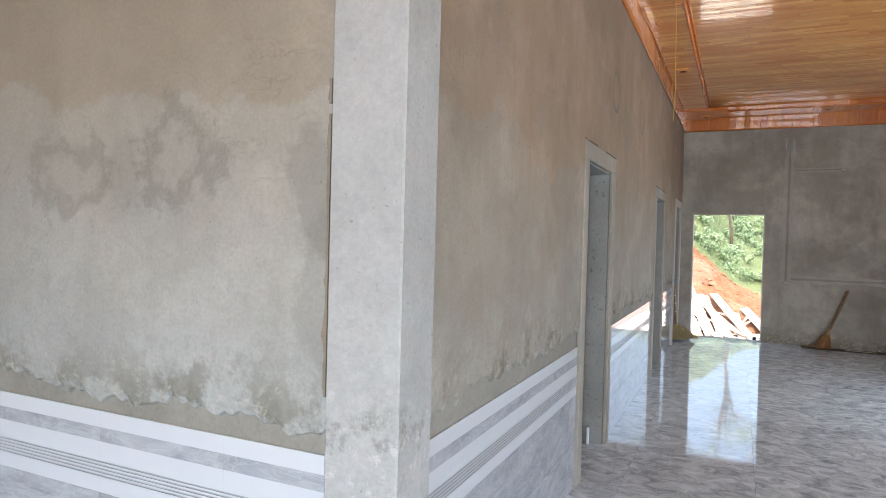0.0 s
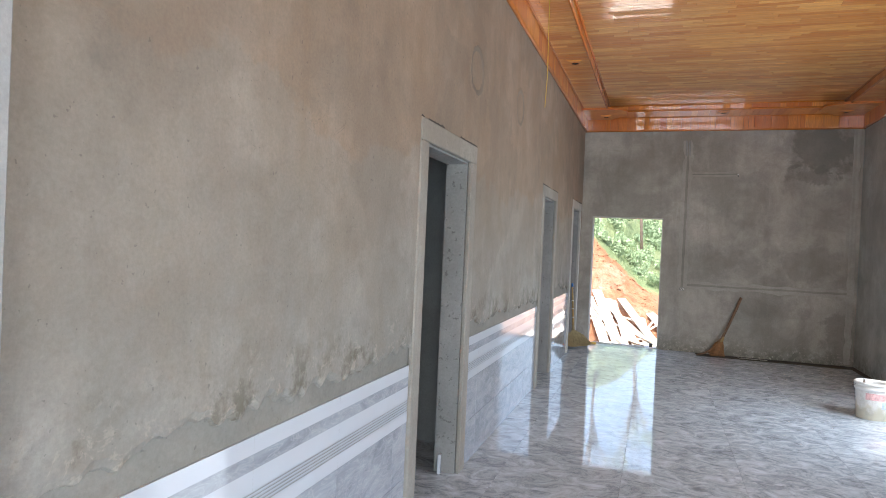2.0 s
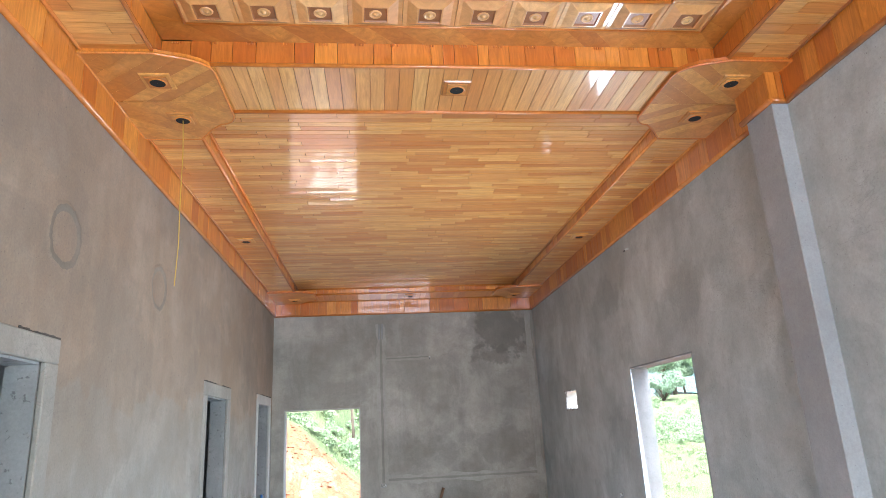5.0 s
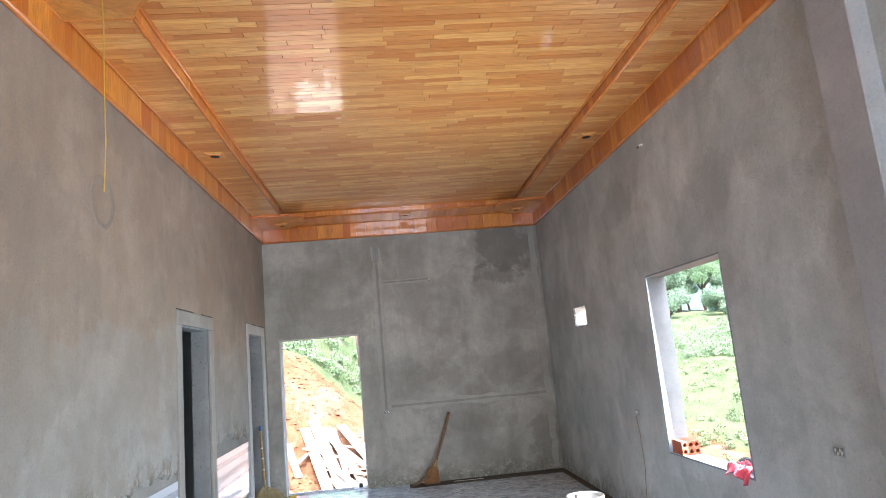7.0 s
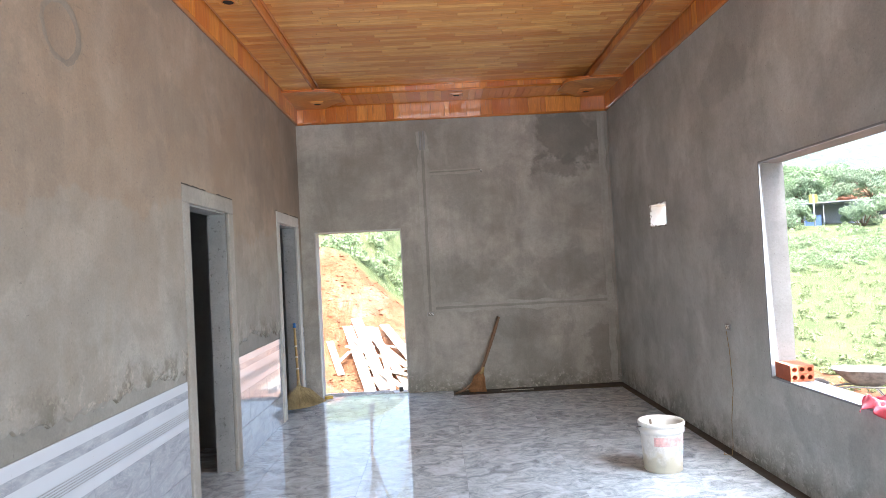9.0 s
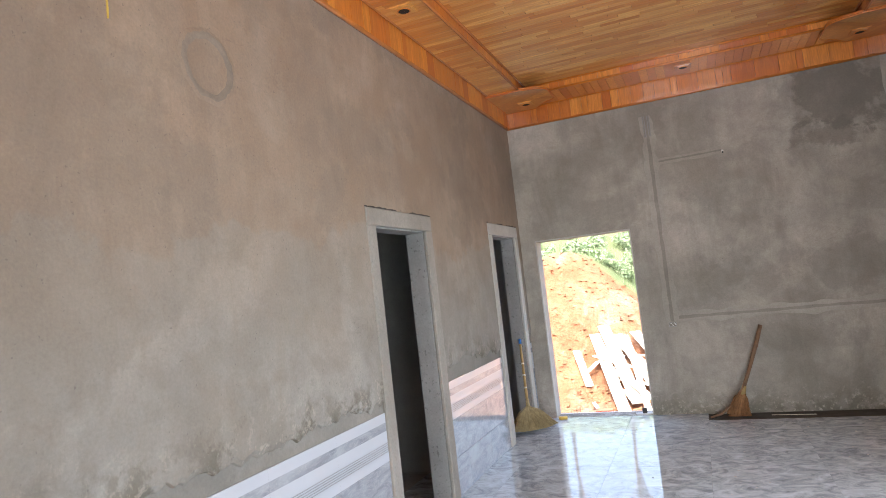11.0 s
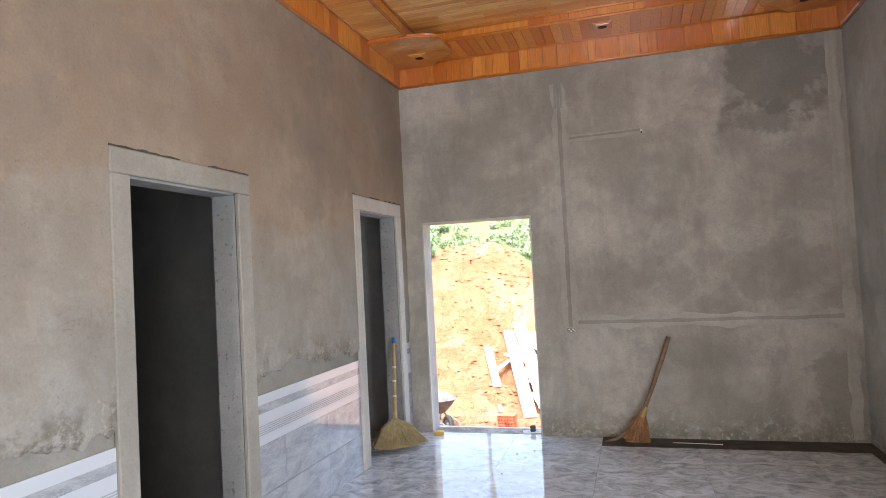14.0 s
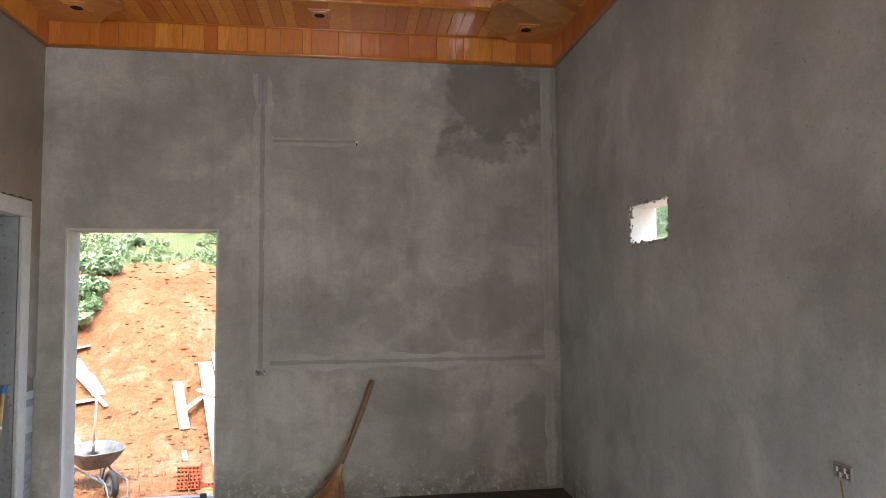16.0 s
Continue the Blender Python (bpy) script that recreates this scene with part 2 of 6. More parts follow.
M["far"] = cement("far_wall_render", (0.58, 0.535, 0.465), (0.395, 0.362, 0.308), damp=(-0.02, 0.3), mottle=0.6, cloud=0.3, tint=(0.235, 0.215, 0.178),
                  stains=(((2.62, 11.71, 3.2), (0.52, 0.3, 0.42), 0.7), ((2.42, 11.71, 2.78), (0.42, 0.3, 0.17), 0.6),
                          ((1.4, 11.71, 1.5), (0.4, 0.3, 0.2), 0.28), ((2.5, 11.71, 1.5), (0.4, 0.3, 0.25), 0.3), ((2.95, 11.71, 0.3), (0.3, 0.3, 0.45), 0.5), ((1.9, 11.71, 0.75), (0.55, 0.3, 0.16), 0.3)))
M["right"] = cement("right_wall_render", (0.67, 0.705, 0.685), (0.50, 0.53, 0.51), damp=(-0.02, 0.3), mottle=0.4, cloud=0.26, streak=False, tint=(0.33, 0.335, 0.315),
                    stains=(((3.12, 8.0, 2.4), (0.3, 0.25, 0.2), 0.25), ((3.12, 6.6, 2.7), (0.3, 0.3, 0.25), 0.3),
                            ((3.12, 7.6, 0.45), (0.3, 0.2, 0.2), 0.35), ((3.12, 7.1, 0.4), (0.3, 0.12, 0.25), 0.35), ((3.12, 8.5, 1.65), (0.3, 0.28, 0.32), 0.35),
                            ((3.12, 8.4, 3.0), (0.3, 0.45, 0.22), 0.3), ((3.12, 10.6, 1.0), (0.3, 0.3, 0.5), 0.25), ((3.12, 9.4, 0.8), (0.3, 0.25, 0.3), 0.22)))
M["column"] = cement("column_concrete", (0.50, 0.505, 0.505), (0.39, 0.395, 0.395), damp=(1.0, 1.14), damp_cut=0.5, mottle=0.25, tint=(0.33, 0.325, 0.30))
M["trim"] = cement("trim_plaster", (0.46, 0.43, 0.385), (0.335, 0.312, 0.275), mottle=0.45, tint=(0.29, 0.265, 0.225))
M["trim_pale"] = cement("pale_trim_plaster", (0.62, 0.60, 0.56), (0.50, 0.48, 0.44), streak=False)
M["lining"] = cement("grey_plastered_lining", (0.31, 0.32, 0.33), (0.24, 0.25, 0.26), streak=False)
M["reveal"] = cement("reveal_concrete", (0.42, 0.41, 0.40), (0.30, 0.30, 0.29), pitted=0.45)
M["patch"] = cement("patched_render", (0.50, 0.467, 0.41), (0.385, 0.357, 0.305), streak=False)
M["patch_dark"] = cement("mortar_and_groove_shade", (0.38, 0.355, 0.305), (0.27, 0.25, 0.213), streak=False)
M["ring"] = cement("dark_brown_render", (0.31, 0.262, 0.21), (0.215, 0.18, 0.142), streak=False)
M["mortar"] = plain("dried_mortar", (0.45, 0.44, 0.42), 0.95, 0, 0.2, 12, 0.6)
M["room"] = cement("room_render", (0.40, 0.40, 0.38), (0.32, 0.32, 0.31))
M["wood"] = wood("varnished_ceiling_strips", (0.64, 0.215, 0.030), (0.94, 0.52, 0.15), along=(1.2, 14, 14))
M["wood_y"] = wood("varnished_boards", (0.66, 0.25, 0.045), (0.94, 0.56, 0.18), along=(14, 1.2, 14))
M["wood_d"] = wood("varnished_diagonal_boards", (0.56, 0.19, 0.025), (0.84, 0.40, 0.08), along=(5, 5, 14))
M["wood_v"] = wood("varnished_fascia_boards", (0.58, 0.14, 0.011), (0.93, 0.38, 0.05), along=(14, 14, 1.5))
M["moulding"] = wood("varnished_moulding", (0.60, 0.17, 0.02), (0.76, 0.27, 0.038), along=(3, 3, 3))
M["carved"] = wood("carved_panel_wood", (0.72, 0.34, 0.10), (0.88, 0.52, 0.20), along=(4, 4, 4))
M["carved_dark"] = plain("carved_rosette_stain", (0.30, 0.11, 0.03), 0.3)
M["floor_tile"] = marble("grey_marble_floor_tile", (0.265, 0.30, 0.335), (0.70, 0.775, 0.84), (0.70, 0.765, 0.82), 0.016, 6.0, (0.95, 1.2, 1), 0.8, 0.06)
M["grout"] = plain("grey_grout", (0.3, 0.3, 0.29), 0.9)
M["tile_grey"] = marble("pale_grey_wall_tile", (0.27, 0.288, 0.325), (0.43, 0.452, 0.495), (0.55, 0.565, 0.595), 0.06, 3.0, (1, 1, 3))
M["tile_white"] = plain("white_glazed_tile", (0.57, 0.60, 0.65), 0.05, 0, 0.02, 4, 0.0)
M["tile_line"] = plain("dark_tile_line", (0.36, 0.38, 0.41), 0.3)
M["dark"] = plain("painted_hole_shade", (0.012, 0.010, 0.008), 0.9)
M["dark_cement"] = plain("dark_damp_cement", (0.075, 0.065, 0.055), 0.95, 0, 0.35, 6, 0.5)


def empty(name, place=(0, 0, 0), rz=0):
    ob = new(name)
    ob.matrix_world = pose(*place, 0, 0, rz)
    return ob


def part(name, bm, material, parent=None, label="", smooth=False):
    """Links a bmesh as one mesh object, under a thing or at top level."""
    me = bpy.data.meshes.new(name)
    bm.normal_update()
    bm.to_mesh(me)
    bm.free()
    for m in (material if isinstance(material, (list, tuple)) else [material]):
        me.materials.append(m)
    if smooth:
        me.polygons.foreach_set("use_smooth", [True] * len(me.polygons))
    ob = new(name, me)
    if parent:
        ob.parent = parent
    if label:
        ob["label"] = label
    return ob


def box(bm, x0, x1, y0, y1, z0, z1, mi=0, m=None):
    """A box; m turns or moves it."""
    co = [(x, y, z) for z in (z0, z1) for x, y in ((x0, y0), (x1, y0), (x1, y1), (x0, y1))]
    vs = [bm.verts.new(m @ Vector(c) if m else c) for c in co]
    out = []
    for f in ((3, 2, 1, 0), (4, 5, 6, 7), (0, 1, 5, 4), (1, 2, 6, 5), (2, 3, 7, 6), (3, 0, 4, 7)):
        face = bm.faces.new([vs[i] for i in f])
        face.material_index = mi
        out.append(face)
    return vs


def soft_box(bm, x0, x1, y0, y1, z0, z1, r=0.004, m=None, mi=0, seg=1):
    """A box with rounded edges."""
    vs = box(bm, x0, x1, y0, y1, z0, z1, mi, m)
    edges = {e for v in vs for e in v.link_edges}
    bmesh.ops.bevel(bm, geom=list(edges), offset=r, segments=seg, affect="EDGES", profile=0.5)


def tube(bm, path, radius, sides=10, cap=True, mi=0):
    """A round bar along a path; radius is a number or one for each point."""
    rings = []
    n = len(path)
    up = Vector((0.13, 0.31, 0.94)).normalized()
    for i, p in enumerate(path):
        d = (Vector(path[min(i + 1, n - 1)]) - Vector(path[max(i - 1, 0)])).normalized()
        a = d.cross(up)
        a = a.normalized() if a.length > 1e-4 else Vector((1, 0, 0))
        b = d.cross(a)
        r = radius[i] if isinstance(radius, (list, tuple)) else radius
        rings.append([bm.verts.new(Vector(p) + (a * math.cos(2 * math.pi * k / sides) + b * math.sin(2 * math.pi * k / sides)) * r) for k in range(sides)])
    for s, e in zip(rings, rings[1:]):
        for k in range(sides):
            f = bm.faces.new([s[k], s[(k + 1) % sides], e[(k + 1) % sides], e[k]])
            f.material_index, f.smooth = mi, True
    if cap:
        bm.faces.new(rings[0][::-1]).material_index = mi
        bm.faces.new(rings[-1]).material_index = mi


def lathe(bm, profile, sides=32, m=None, mi=0, smooth=True):
    """Turns (radius, height) points round the z axis."""
    rings = []
    for r, z in profile:
        ring = []
        for k in range(sides):
            a = 2 * math.pi * k / sides
            p = Vector((r * math.cos(a), r * math.sin(a), z))
            ring.append(bm.verts.new(m @ p if m else p))
        rings.append(ring)
    for s, e in zip(rings, rings[1:]):
        for k in range(sides):
            f = bm.faces.new([s[k], s[(k + 1) % sides], e[(k + 1) % sides], e[k]])
            f.material_index, f.smooth = mi, smooth


def wall_mesh(axis, face, back, u0, u1, z0, z1, holes=()):
    """A wall of the thickness between face and back along axis 'x' or 'y', with openings (u0, u1, z0, z1) cut through."""
    bm = bmesh.new()
    us = sorted({u0, u1, *[h[0] for h in holes], *[h[1] for h in holes]})
    zs = sorted({z0, z1, *[h[2] for h in holes], *[h[3] for h in holes]})
    us, zs = [u for u in us if u0 <= u <= u1], [z for z in zs if z0 <= z <= z1]
    solid = {}
    for i in range(len(us) - 1):
        for j in range(len(zs) - 1):
            u, z = (us[i] + us[i + 1]) / 2, (zs[j] + zs[j + 1]) / 2
            solid[i, j] = not any(h[0] < u < h[1] and h[2] < z < h[3] for h in holes)

    def vert(w, u, z):
        return (w, u, z) if axis == "x" else (u, w, z)

    def quad(pts):
        bm.faces.new([bm.verts.new(p) for p in pts])

    for (i, j), s in solid.items():
        if not s:
            continue
        a, b, c, d = us[i], us[i + 1], zs[j], zs[j + 1]
        for w in (face, back):
            quad([vert(w, a, c), vert(w, b, c), vert(w, b, d), vert(w, a, d)])
        if not solid.get((i - 1, j)):
            quad([vert(face, a, c), vert(back, a, c), vert(back, a, d), vert(face, a, d)])
        if not solid.get((i + 1, j)):
            quad([vert(face, b, c), vert(back, b, c), vert(back, b, d), vert(face, b, d)])
        if not solid.get((i, j - 1)):
            quad([vert(face, a, c), vert(back, a, c), vert(back, b, c), vert(face, b, c)])
        if not solid.get((i, j + 1)):
            quad([vert(face, a, d), vert(back, a, d), vert(back, b, d), vert(face, b, d)])
    bmesh.ops.remove_doubles(bm, verts=bm.verts, dist=1e-5)
    bmesh.ops.recalc_face_normals(bm, faces=bm.faces)
    return bm


def structure(ob, label, category):
    return tagged(ob, label, category, kind="structure")


# ---- the house: walls, floor ----
LX, RX, FY = -0.90, 3.12, 11.71          # left wall, right wall, far wall (inner faces)
TOP = 4.15
DOORS = ((4.06, 5.15, 2.23), (7.865, 8.945, 2.245), (10.455, 11.565, 2.285))   # outer edges of the plaster trims
TRIM_W = 0.12
TILE_TOP = 0.905

holes = [(a + TRIM_W, b - TRIM_W, -0.1, top - TRIM_W) for a, b, top in DOORS]
wall_left = structure(part("wall_left", wall_mesh("x", LX - 0.02, LX - 0.17, 1.60, FY, -0.1, TOP, holes), M["band"]),
                      "left cement-rendered wall with three doorways and tiled dado", "wall")
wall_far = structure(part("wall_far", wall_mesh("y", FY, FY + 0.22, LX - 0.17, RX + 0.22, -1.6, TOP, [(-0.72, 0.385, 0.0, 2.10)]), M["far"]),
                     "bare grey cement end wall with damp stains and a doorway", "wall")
# The opening from y 1.0 to 3.6 is unseen and added for side light.
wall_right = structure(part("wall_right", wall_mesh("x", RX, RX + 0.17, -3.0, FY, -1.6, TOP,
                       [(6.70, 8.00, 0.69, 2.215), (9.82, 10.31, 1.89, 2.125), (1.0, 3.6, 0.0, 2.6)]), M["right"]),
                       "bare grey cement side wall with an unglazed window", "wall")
wall_porch = structure(part("wall_porch", wall_mesh("y", 1.60 + 0.02, 1.80, -4.6, LX - 0.02, -0.1, TOP), M["band"]),
                       "cement-rendered front wall with tiled dado", "wall")
# Unseen wall; its openings are assumed so that light gets in.
wall_front = structure(part("wall_front", wall_mesh("y", -3.0, -3.2, -4.8, RX + 0.22, -0.5, TOP, [(-0.4, 2.8, 0.0, 2.7), (-3.9, -1.3, 0.5, 2.6)]), M["right"]),
                       "plain cement wall with wide openings", "wall")
wall_side = structure(part("wall_side", wall_mesh("x", -4.6, -4.8, -3.0, 1.80, -0.5, TOP), M["right"]), "plain cement side wall", "wall")
wall_rooms = structure(part("wall_rooms", wall_mesh("x", -4.6, -4.8, 1.80, FY + 0.22, -0.5, TOP), M["room"]), "plain back wall of the dark rooms", "wall")
for nm, y in (("wall_room_1", 5.6), ("wall_room_2", 9.6)):
    structure(part(nm, wall_mesh("y", y, y + 0.12, -4.6, LX - 0.17, -0.1, TOP), M["room"]), "plain partition between dark rooms", "wall")
structure(part("wall_room_3", wall_mesh("y", FY, FY + 0.22, -4.8, LX - 0.17, -1.6, TOP), M["room"]), "plain end wall of a dark room", "wall")

bm = bmesh.new()
box(bm, -4.7, RX + 0.1, -3.1, FY + 0.1, -1.6, -0.012)
floor = structure(part("floor", bm, M["grout"]), "glossy grey marble-tiled floor, dusty in places", "floor")
bm = bmesh.new()
box(bm, -4.6, RX, -3.0, FY, TOP, TOP + 0.15)
structure(part("roof_slab", bm, M["room"]), "plain slab above the wooden ceiling", "ceiling")
bm = bmesh.new()
box(bm, -4.6, LX - 0.17, 1.80, FY, 3.3, 3.4)
structure(part("ceiling_rooms", bm, M["room"]), "plain ceiling of the dark rooms", "ceiling")


def ragged(u, seed, base=1.0):
    """Height of the torn lower edge of the top coat."""
    h = noise.noise(Vector((u * 1.7, seed, 0.3))) * 0.06 + noise.noise(Vector((u * 6, seed, 4.0))) * 0.04
    return base + h + noise.noise(Vector((u * 21, seed, 8.0))) * 0.03


def top_coat(name, axis, face, thick, spans, parent, material, seed):
    """The finishing coat of render, ending in a torn lower edge above the dado; spans: (u0, u1, from_height or None)."""
    bm = bmesh.new()
    for u0, u1, low in spans:
        n = max(2, int((u1 - u0) / 0.012)) if low is None else 2
        prev = None
        for i in range(n + 1):
            u = u0 + (u1 - u0) * i / n
            z = ragged(u, seed) if low is None else low
            lip = 0.55 + 0.45 * noise.noise(Vector((u * 9, seed, 2.0)))
            pts = [(face - thick, z - 0.002), (face - thick * (1 - lip), z + 0.006), (face, z + 0.03), (face, TOP)]
            row = [bm.verts.new((w, u, h) if axis == "x" else (u, 2 * face - w, h)) for w, h in pts]
            if prev:
                for k in range(3):
                    f = [prev[k], row[k], row[k + 1], prev[k + 1]]
                    bm.faces.new(f if axis == "x" else f)
            prev = row
    bmesh.ops.remove_doubles(bm, verts=bm.verts, dist=1e-5)
    for f in bm.faces:
        f.normal_update()
        facing = f.normal.x if axis == "x" else -f.normal.y
        if facing < 0:
            f.normal_flip()
    return part(name, bm, material, parent)


COL = (-1.085, -0.84, 1.55, 1.765)        # corner column x0 x1 y0 y1
spans, u = [], COL[3]
for a, b, top in DOORS:
    spans += [(u, a, None), (a, b, top - 0.02)]
    u = b
spans.append((u, FY, None))
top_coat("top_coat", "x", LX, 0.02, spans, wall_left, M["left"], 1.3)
top_coat("top_coat", "y", 1.60, 0.02, [(-4.6, COL[0], None)], wall_porch, M["porch"], 7.7)

bm = bmesh.new()
soft_box(bm, *COL, -0.05, TOP, 0.006)
structure(part("column_corner", bm, M["column"]), "bare pale concrete corner column with a rough base", "column")
bm = bmesh.new()
soft_box(bm, 3.02, RX + 0.01, 5.06, 5.33, -0.05, 3.51, 0.006)
structure(part("column_side", bm, M["column"]), "pale concrete pilaster on the side wall", "column")

# plaster trims round the three doorways
for k, (a, b, top) in enumerate(DOORS):
    bm = bmesh.new()
    x0, x1 = LX - 0.02, LX + 0.009
    soft_box(bm, x0, x1, a, a + TRIM_W, 0, top - TRIM_W, 0.006)
    soft_box(bm, x0, x1, b - TRIM_W, b, 0, top - TRIM_W, 0.006)
    soft_box(bm, x0, x1, a, b, top - TRIM_W, top, 0.006)
    d = structure(part("door_%d" % (k + 1), bm, M["trim_pale"] if k == 2 else M["trim"]), "open doorway with a raised pale plaster surround", "doorway")
    bm = bmesh.new()
    a2, b2, zt = a + TRIM_W, b - TRIM_W, top - TRIM_W
    box(bm, LX - 0.168, LX - 0.02, a2 - 0.002, a2 + 0.012, 0, zt)
    box(bm, LX - 0.168, LX - 0.02, b2 - 0.012, b2 + 0.002, 0, zt)
    box(bm, LX - 0.168, LX - 0.02, a2, b2, zt - 0.012, zt + 0.002)
    part("reveal", bm, M["reveal"], d, "rough mottled concrete reveal")
    bm = bmesh.new()
    n = 60
    for s in range(n):           # crumbled dark joint between render and surround
        q0, q1 = s / n, (s + 1) / n
        w = 0.005 + 0.009 * (0.5 + noise.noise(Vector((s * 0.3, k, 1.0))))
        if noise.noise(Vector((s * 0.05, k * 3.0, 6.0))) > -0.05:
            box(bm, LX - 0.002, LX + 0.0035, a + (b - a) * q0, a + (b - a) * q1, top, top + w)
    part("joint", bm, M["dark_cement"], d, "crumbled dark joint")
# end doorway and window linings
bm = bmesh.new()
for x0, x1, z0, z1 in ((-0.722, -0.708, 0, 2.10), (0.373, 0.387, 0, 2.10), (-0.72, 0.385, 2.088, 2.102)):
    box(bm, x0, x1, FY - 0.003, FY + 0.223, z0, z1)
structure(part("door_end", bm, M["trim_pale"]), "open end doorway with pale plastered reveals", "doorway")
bm = bmesh.new()
for y0, y1, z0, z1 in ((6.698, 6.712, 0.70, 2.20), (7.988, 8.002, 0.70, 2.20), (6.70, 8.0, 2.203, 2.217), (6.70, 8.0, 0.688, 0.702)):
    box(bm, RX - 0.003, RX + 0.173, y0, y1, z0, z1)
structure(part("window_1", bm, M["lining"]), "unglazed window opening with pale plastered reveals and sill", "window")


# ---- the varnished wooden ceiling ----
SOFFIT, PANEL = 3.71, 3.79
rng = random.Random(5)
ceil = bmesh.new()


def plank(bm, x0, x1, y0, y1, z, mi, tilt=2.0, gap=0.0004, turn=None):
    """One board under the ceiling, a touch out of true, with a small chamfer towards the joint."""
    cx, cy = (x0 + x1) / 2, (y0 + y1) / 2
    a, b = radians(rng.uniform(-tilt, tilt)) * 0.5, radians(rng.uniform(-tilt, tilt)) * 0.35
    long_x = (x1 - x0) > (y1 - y0)
    ta, tb = (b * 0.2, a) if long_x else (a, b * 0.2)
    dz = rng.uniform(-0.0008, 0.0008)
    c = 0.0018

    def v(x, y, h):
        p = Vector((x, y, z + h + dz + (x - cx) * ta + (y - cy) * tb))
        return bm.verts.new(turn @ p if turn else p)

    o = [v(x0 + gap, y0 + gap, 0.012), v(x1 - gap, y0 + gap, 0.012), v(x1 - gap, y1 - gap, 0.012), v(x0 + gap, y1 - gap, 0.012)]
    g = gap + c
    i = [v(x0 + g, y0 + g, 0), v(x1 - g, y0 + g, 0), v(x1 - g, y1 - g, 0), v(x0 + g, y1 - g, 0)]
    fs = [i[::-1]] + [[o[k], i[k], i[(k + 1) % 4], o[(k + 1) % 4]] for k in range(4)]
    for f in fs:
        bm.faces.new(f).material_index = mi


def strips(bm, x0, x1, y0, y1, z, mi, along, width, lengths, whole=False):
    """Rows of strips of the given width that fill a rectangle, with broken joints."""
    lo, hi, u0, u1 = (y0, y1, x0, x1) if along == "x" else (x0, x1, y0, y1)
    n = max(1, round((hi - lo) / width))
    w = (hi - lo) / n
    for i in range(n):
        u = u0 if whole else u0 - rng.uniform(0, lengths[0])
        while u < u1:
            e = u + rng.uniform(*lengths)
            a, b = max(u, u0), min(e, u1)
            if b - a > 0.02:
                if along == "x":
                    plank(bm, a, b, lo + i * w, lo + (i + 1) * w, z, mi)
                else:
                    plank(bm, lo + i * w, lo + (i + 1) * w, a, b, z, mi)
            u = e


def vertical_boards(bm, axis, w, u0, u1, z0, z1, mi, facing, width=(0.06, 0.24)):
    """Short upright boards on a fascia; facing is the side from which they are seen."""
    u = u0
    while u < u1 - 0.005:
        e = min(u1, u + rng.uniform(*width))
        d = facing * rng.uniform(0, 0.0012)
        g, c = 0.0003, 0.0012
        pts = [(u + g, z0), (e - g, z0), (e - g, z1), (u + g, z1)]
        ins = [(u + g + c, z0), (e - g - c, z0), (e - g - c, z1), (u + g + c, z1)]
        t = rng.uniform(-0.0012, 0.0012)

        def v(p, h, s=0.0):
            return bm.verts.new((w + h + s, p[0], p[1]) if axis == "x" else (p[0], w + h + s, p[1]))

        o = [v(p, -facing * 0.008) for p in pts]
        i = [v(p, d, s) for p, s in zip(ins, (t, -t, -t, t))]
        for f in [i] + [[o[k], o[(k + 1) % 4], i[(k + 1) % 4], i[k]] for k in range(4)]:
            bm.faces.new(f).material_index = mi
        u = e


WM = [M["wood"], M["wood_y"], M["wood_v"], M["wood_d"], M["carved"], M["carved_dark"]]
C1 = (-0.49, 2.71, 5.58, 11.13)      # sunk panel of the inner bay
C2 = (-0.50, 2.71, 0.30, 5.05)       # stepped coffer of the front bay
STEP1, STEP2 = 3.855, 4.02
# inner bay: sunk panel with cross strips, soffits all round
strips(ceil, C1[0], C1[1], C1[2], C1[3], PANEL, 0, "x", 0.062, (0.3, 0.75))
strips(ceil, LX, C1[0], 5.58, 11.13, SOFFIT, 0, "x", 0.062, (0.5, 0.6))
strips(ceil, C1[1], RX, 5.58, 11.13, SOFFIT, 0, "x", 0.062, (0.6, 0.8))
strips(ceil, LX, RX, C1[3], FY, SOFFIT, 2, "y", 0.085, (0.6, 0.7), True)
strips(ceil, LX, RX, C2[3], C1[2], SOFFIT, 1, "y", 0.085, (0.6, 0.7), True)
for axis, w, u0, u1, f in (("x", C1[0], C1[2], C1[3], 1), ("x", C1[1], C1[2], C1[3], -1), ("y", C1[3], C1[0], C1[1], -1), ("y", C1[2], C1[0], C1[1], 1)):
    vertical_boards(ceil, axis, w, u0, u1, SOFFIT, PANEL + 0.01, 2, f)
# front bay: two rising steps with a ring of carved squares
strips(ceil, LX, C2[0], -3.0, C2[3], SOFFIT, 0, "x", 0.09, (0.5, 0.6))
strips(ceil, C2[1], RX, -3.0, C2[3], SOFFIT, 0, "x", 0.09, (0.5, 0.6))
strips(ceil, C2[0], C2[1], -3.0, C2[2], SOFFIT, 1, "y", 0.09, (0.5, 0.8))
strips(ceil, -4.6, LX, -3.0, 1.6, SOFFIT, 0, "x", 0.09, (0.5, 0.9))
vertical_boards(ceil, "y", C2[3], C2[0], C2[1], SOFFIT, STEP1, 2, -1)
vertical_boards(ceil, "x", C2[0], C2[2], C2[3], SOFFIT, STEP1, 2, 1)
vertical_boards(ceil, "x", C2[1], C2[2], C2[3], SOFFIT, STEP1, 2, -1)
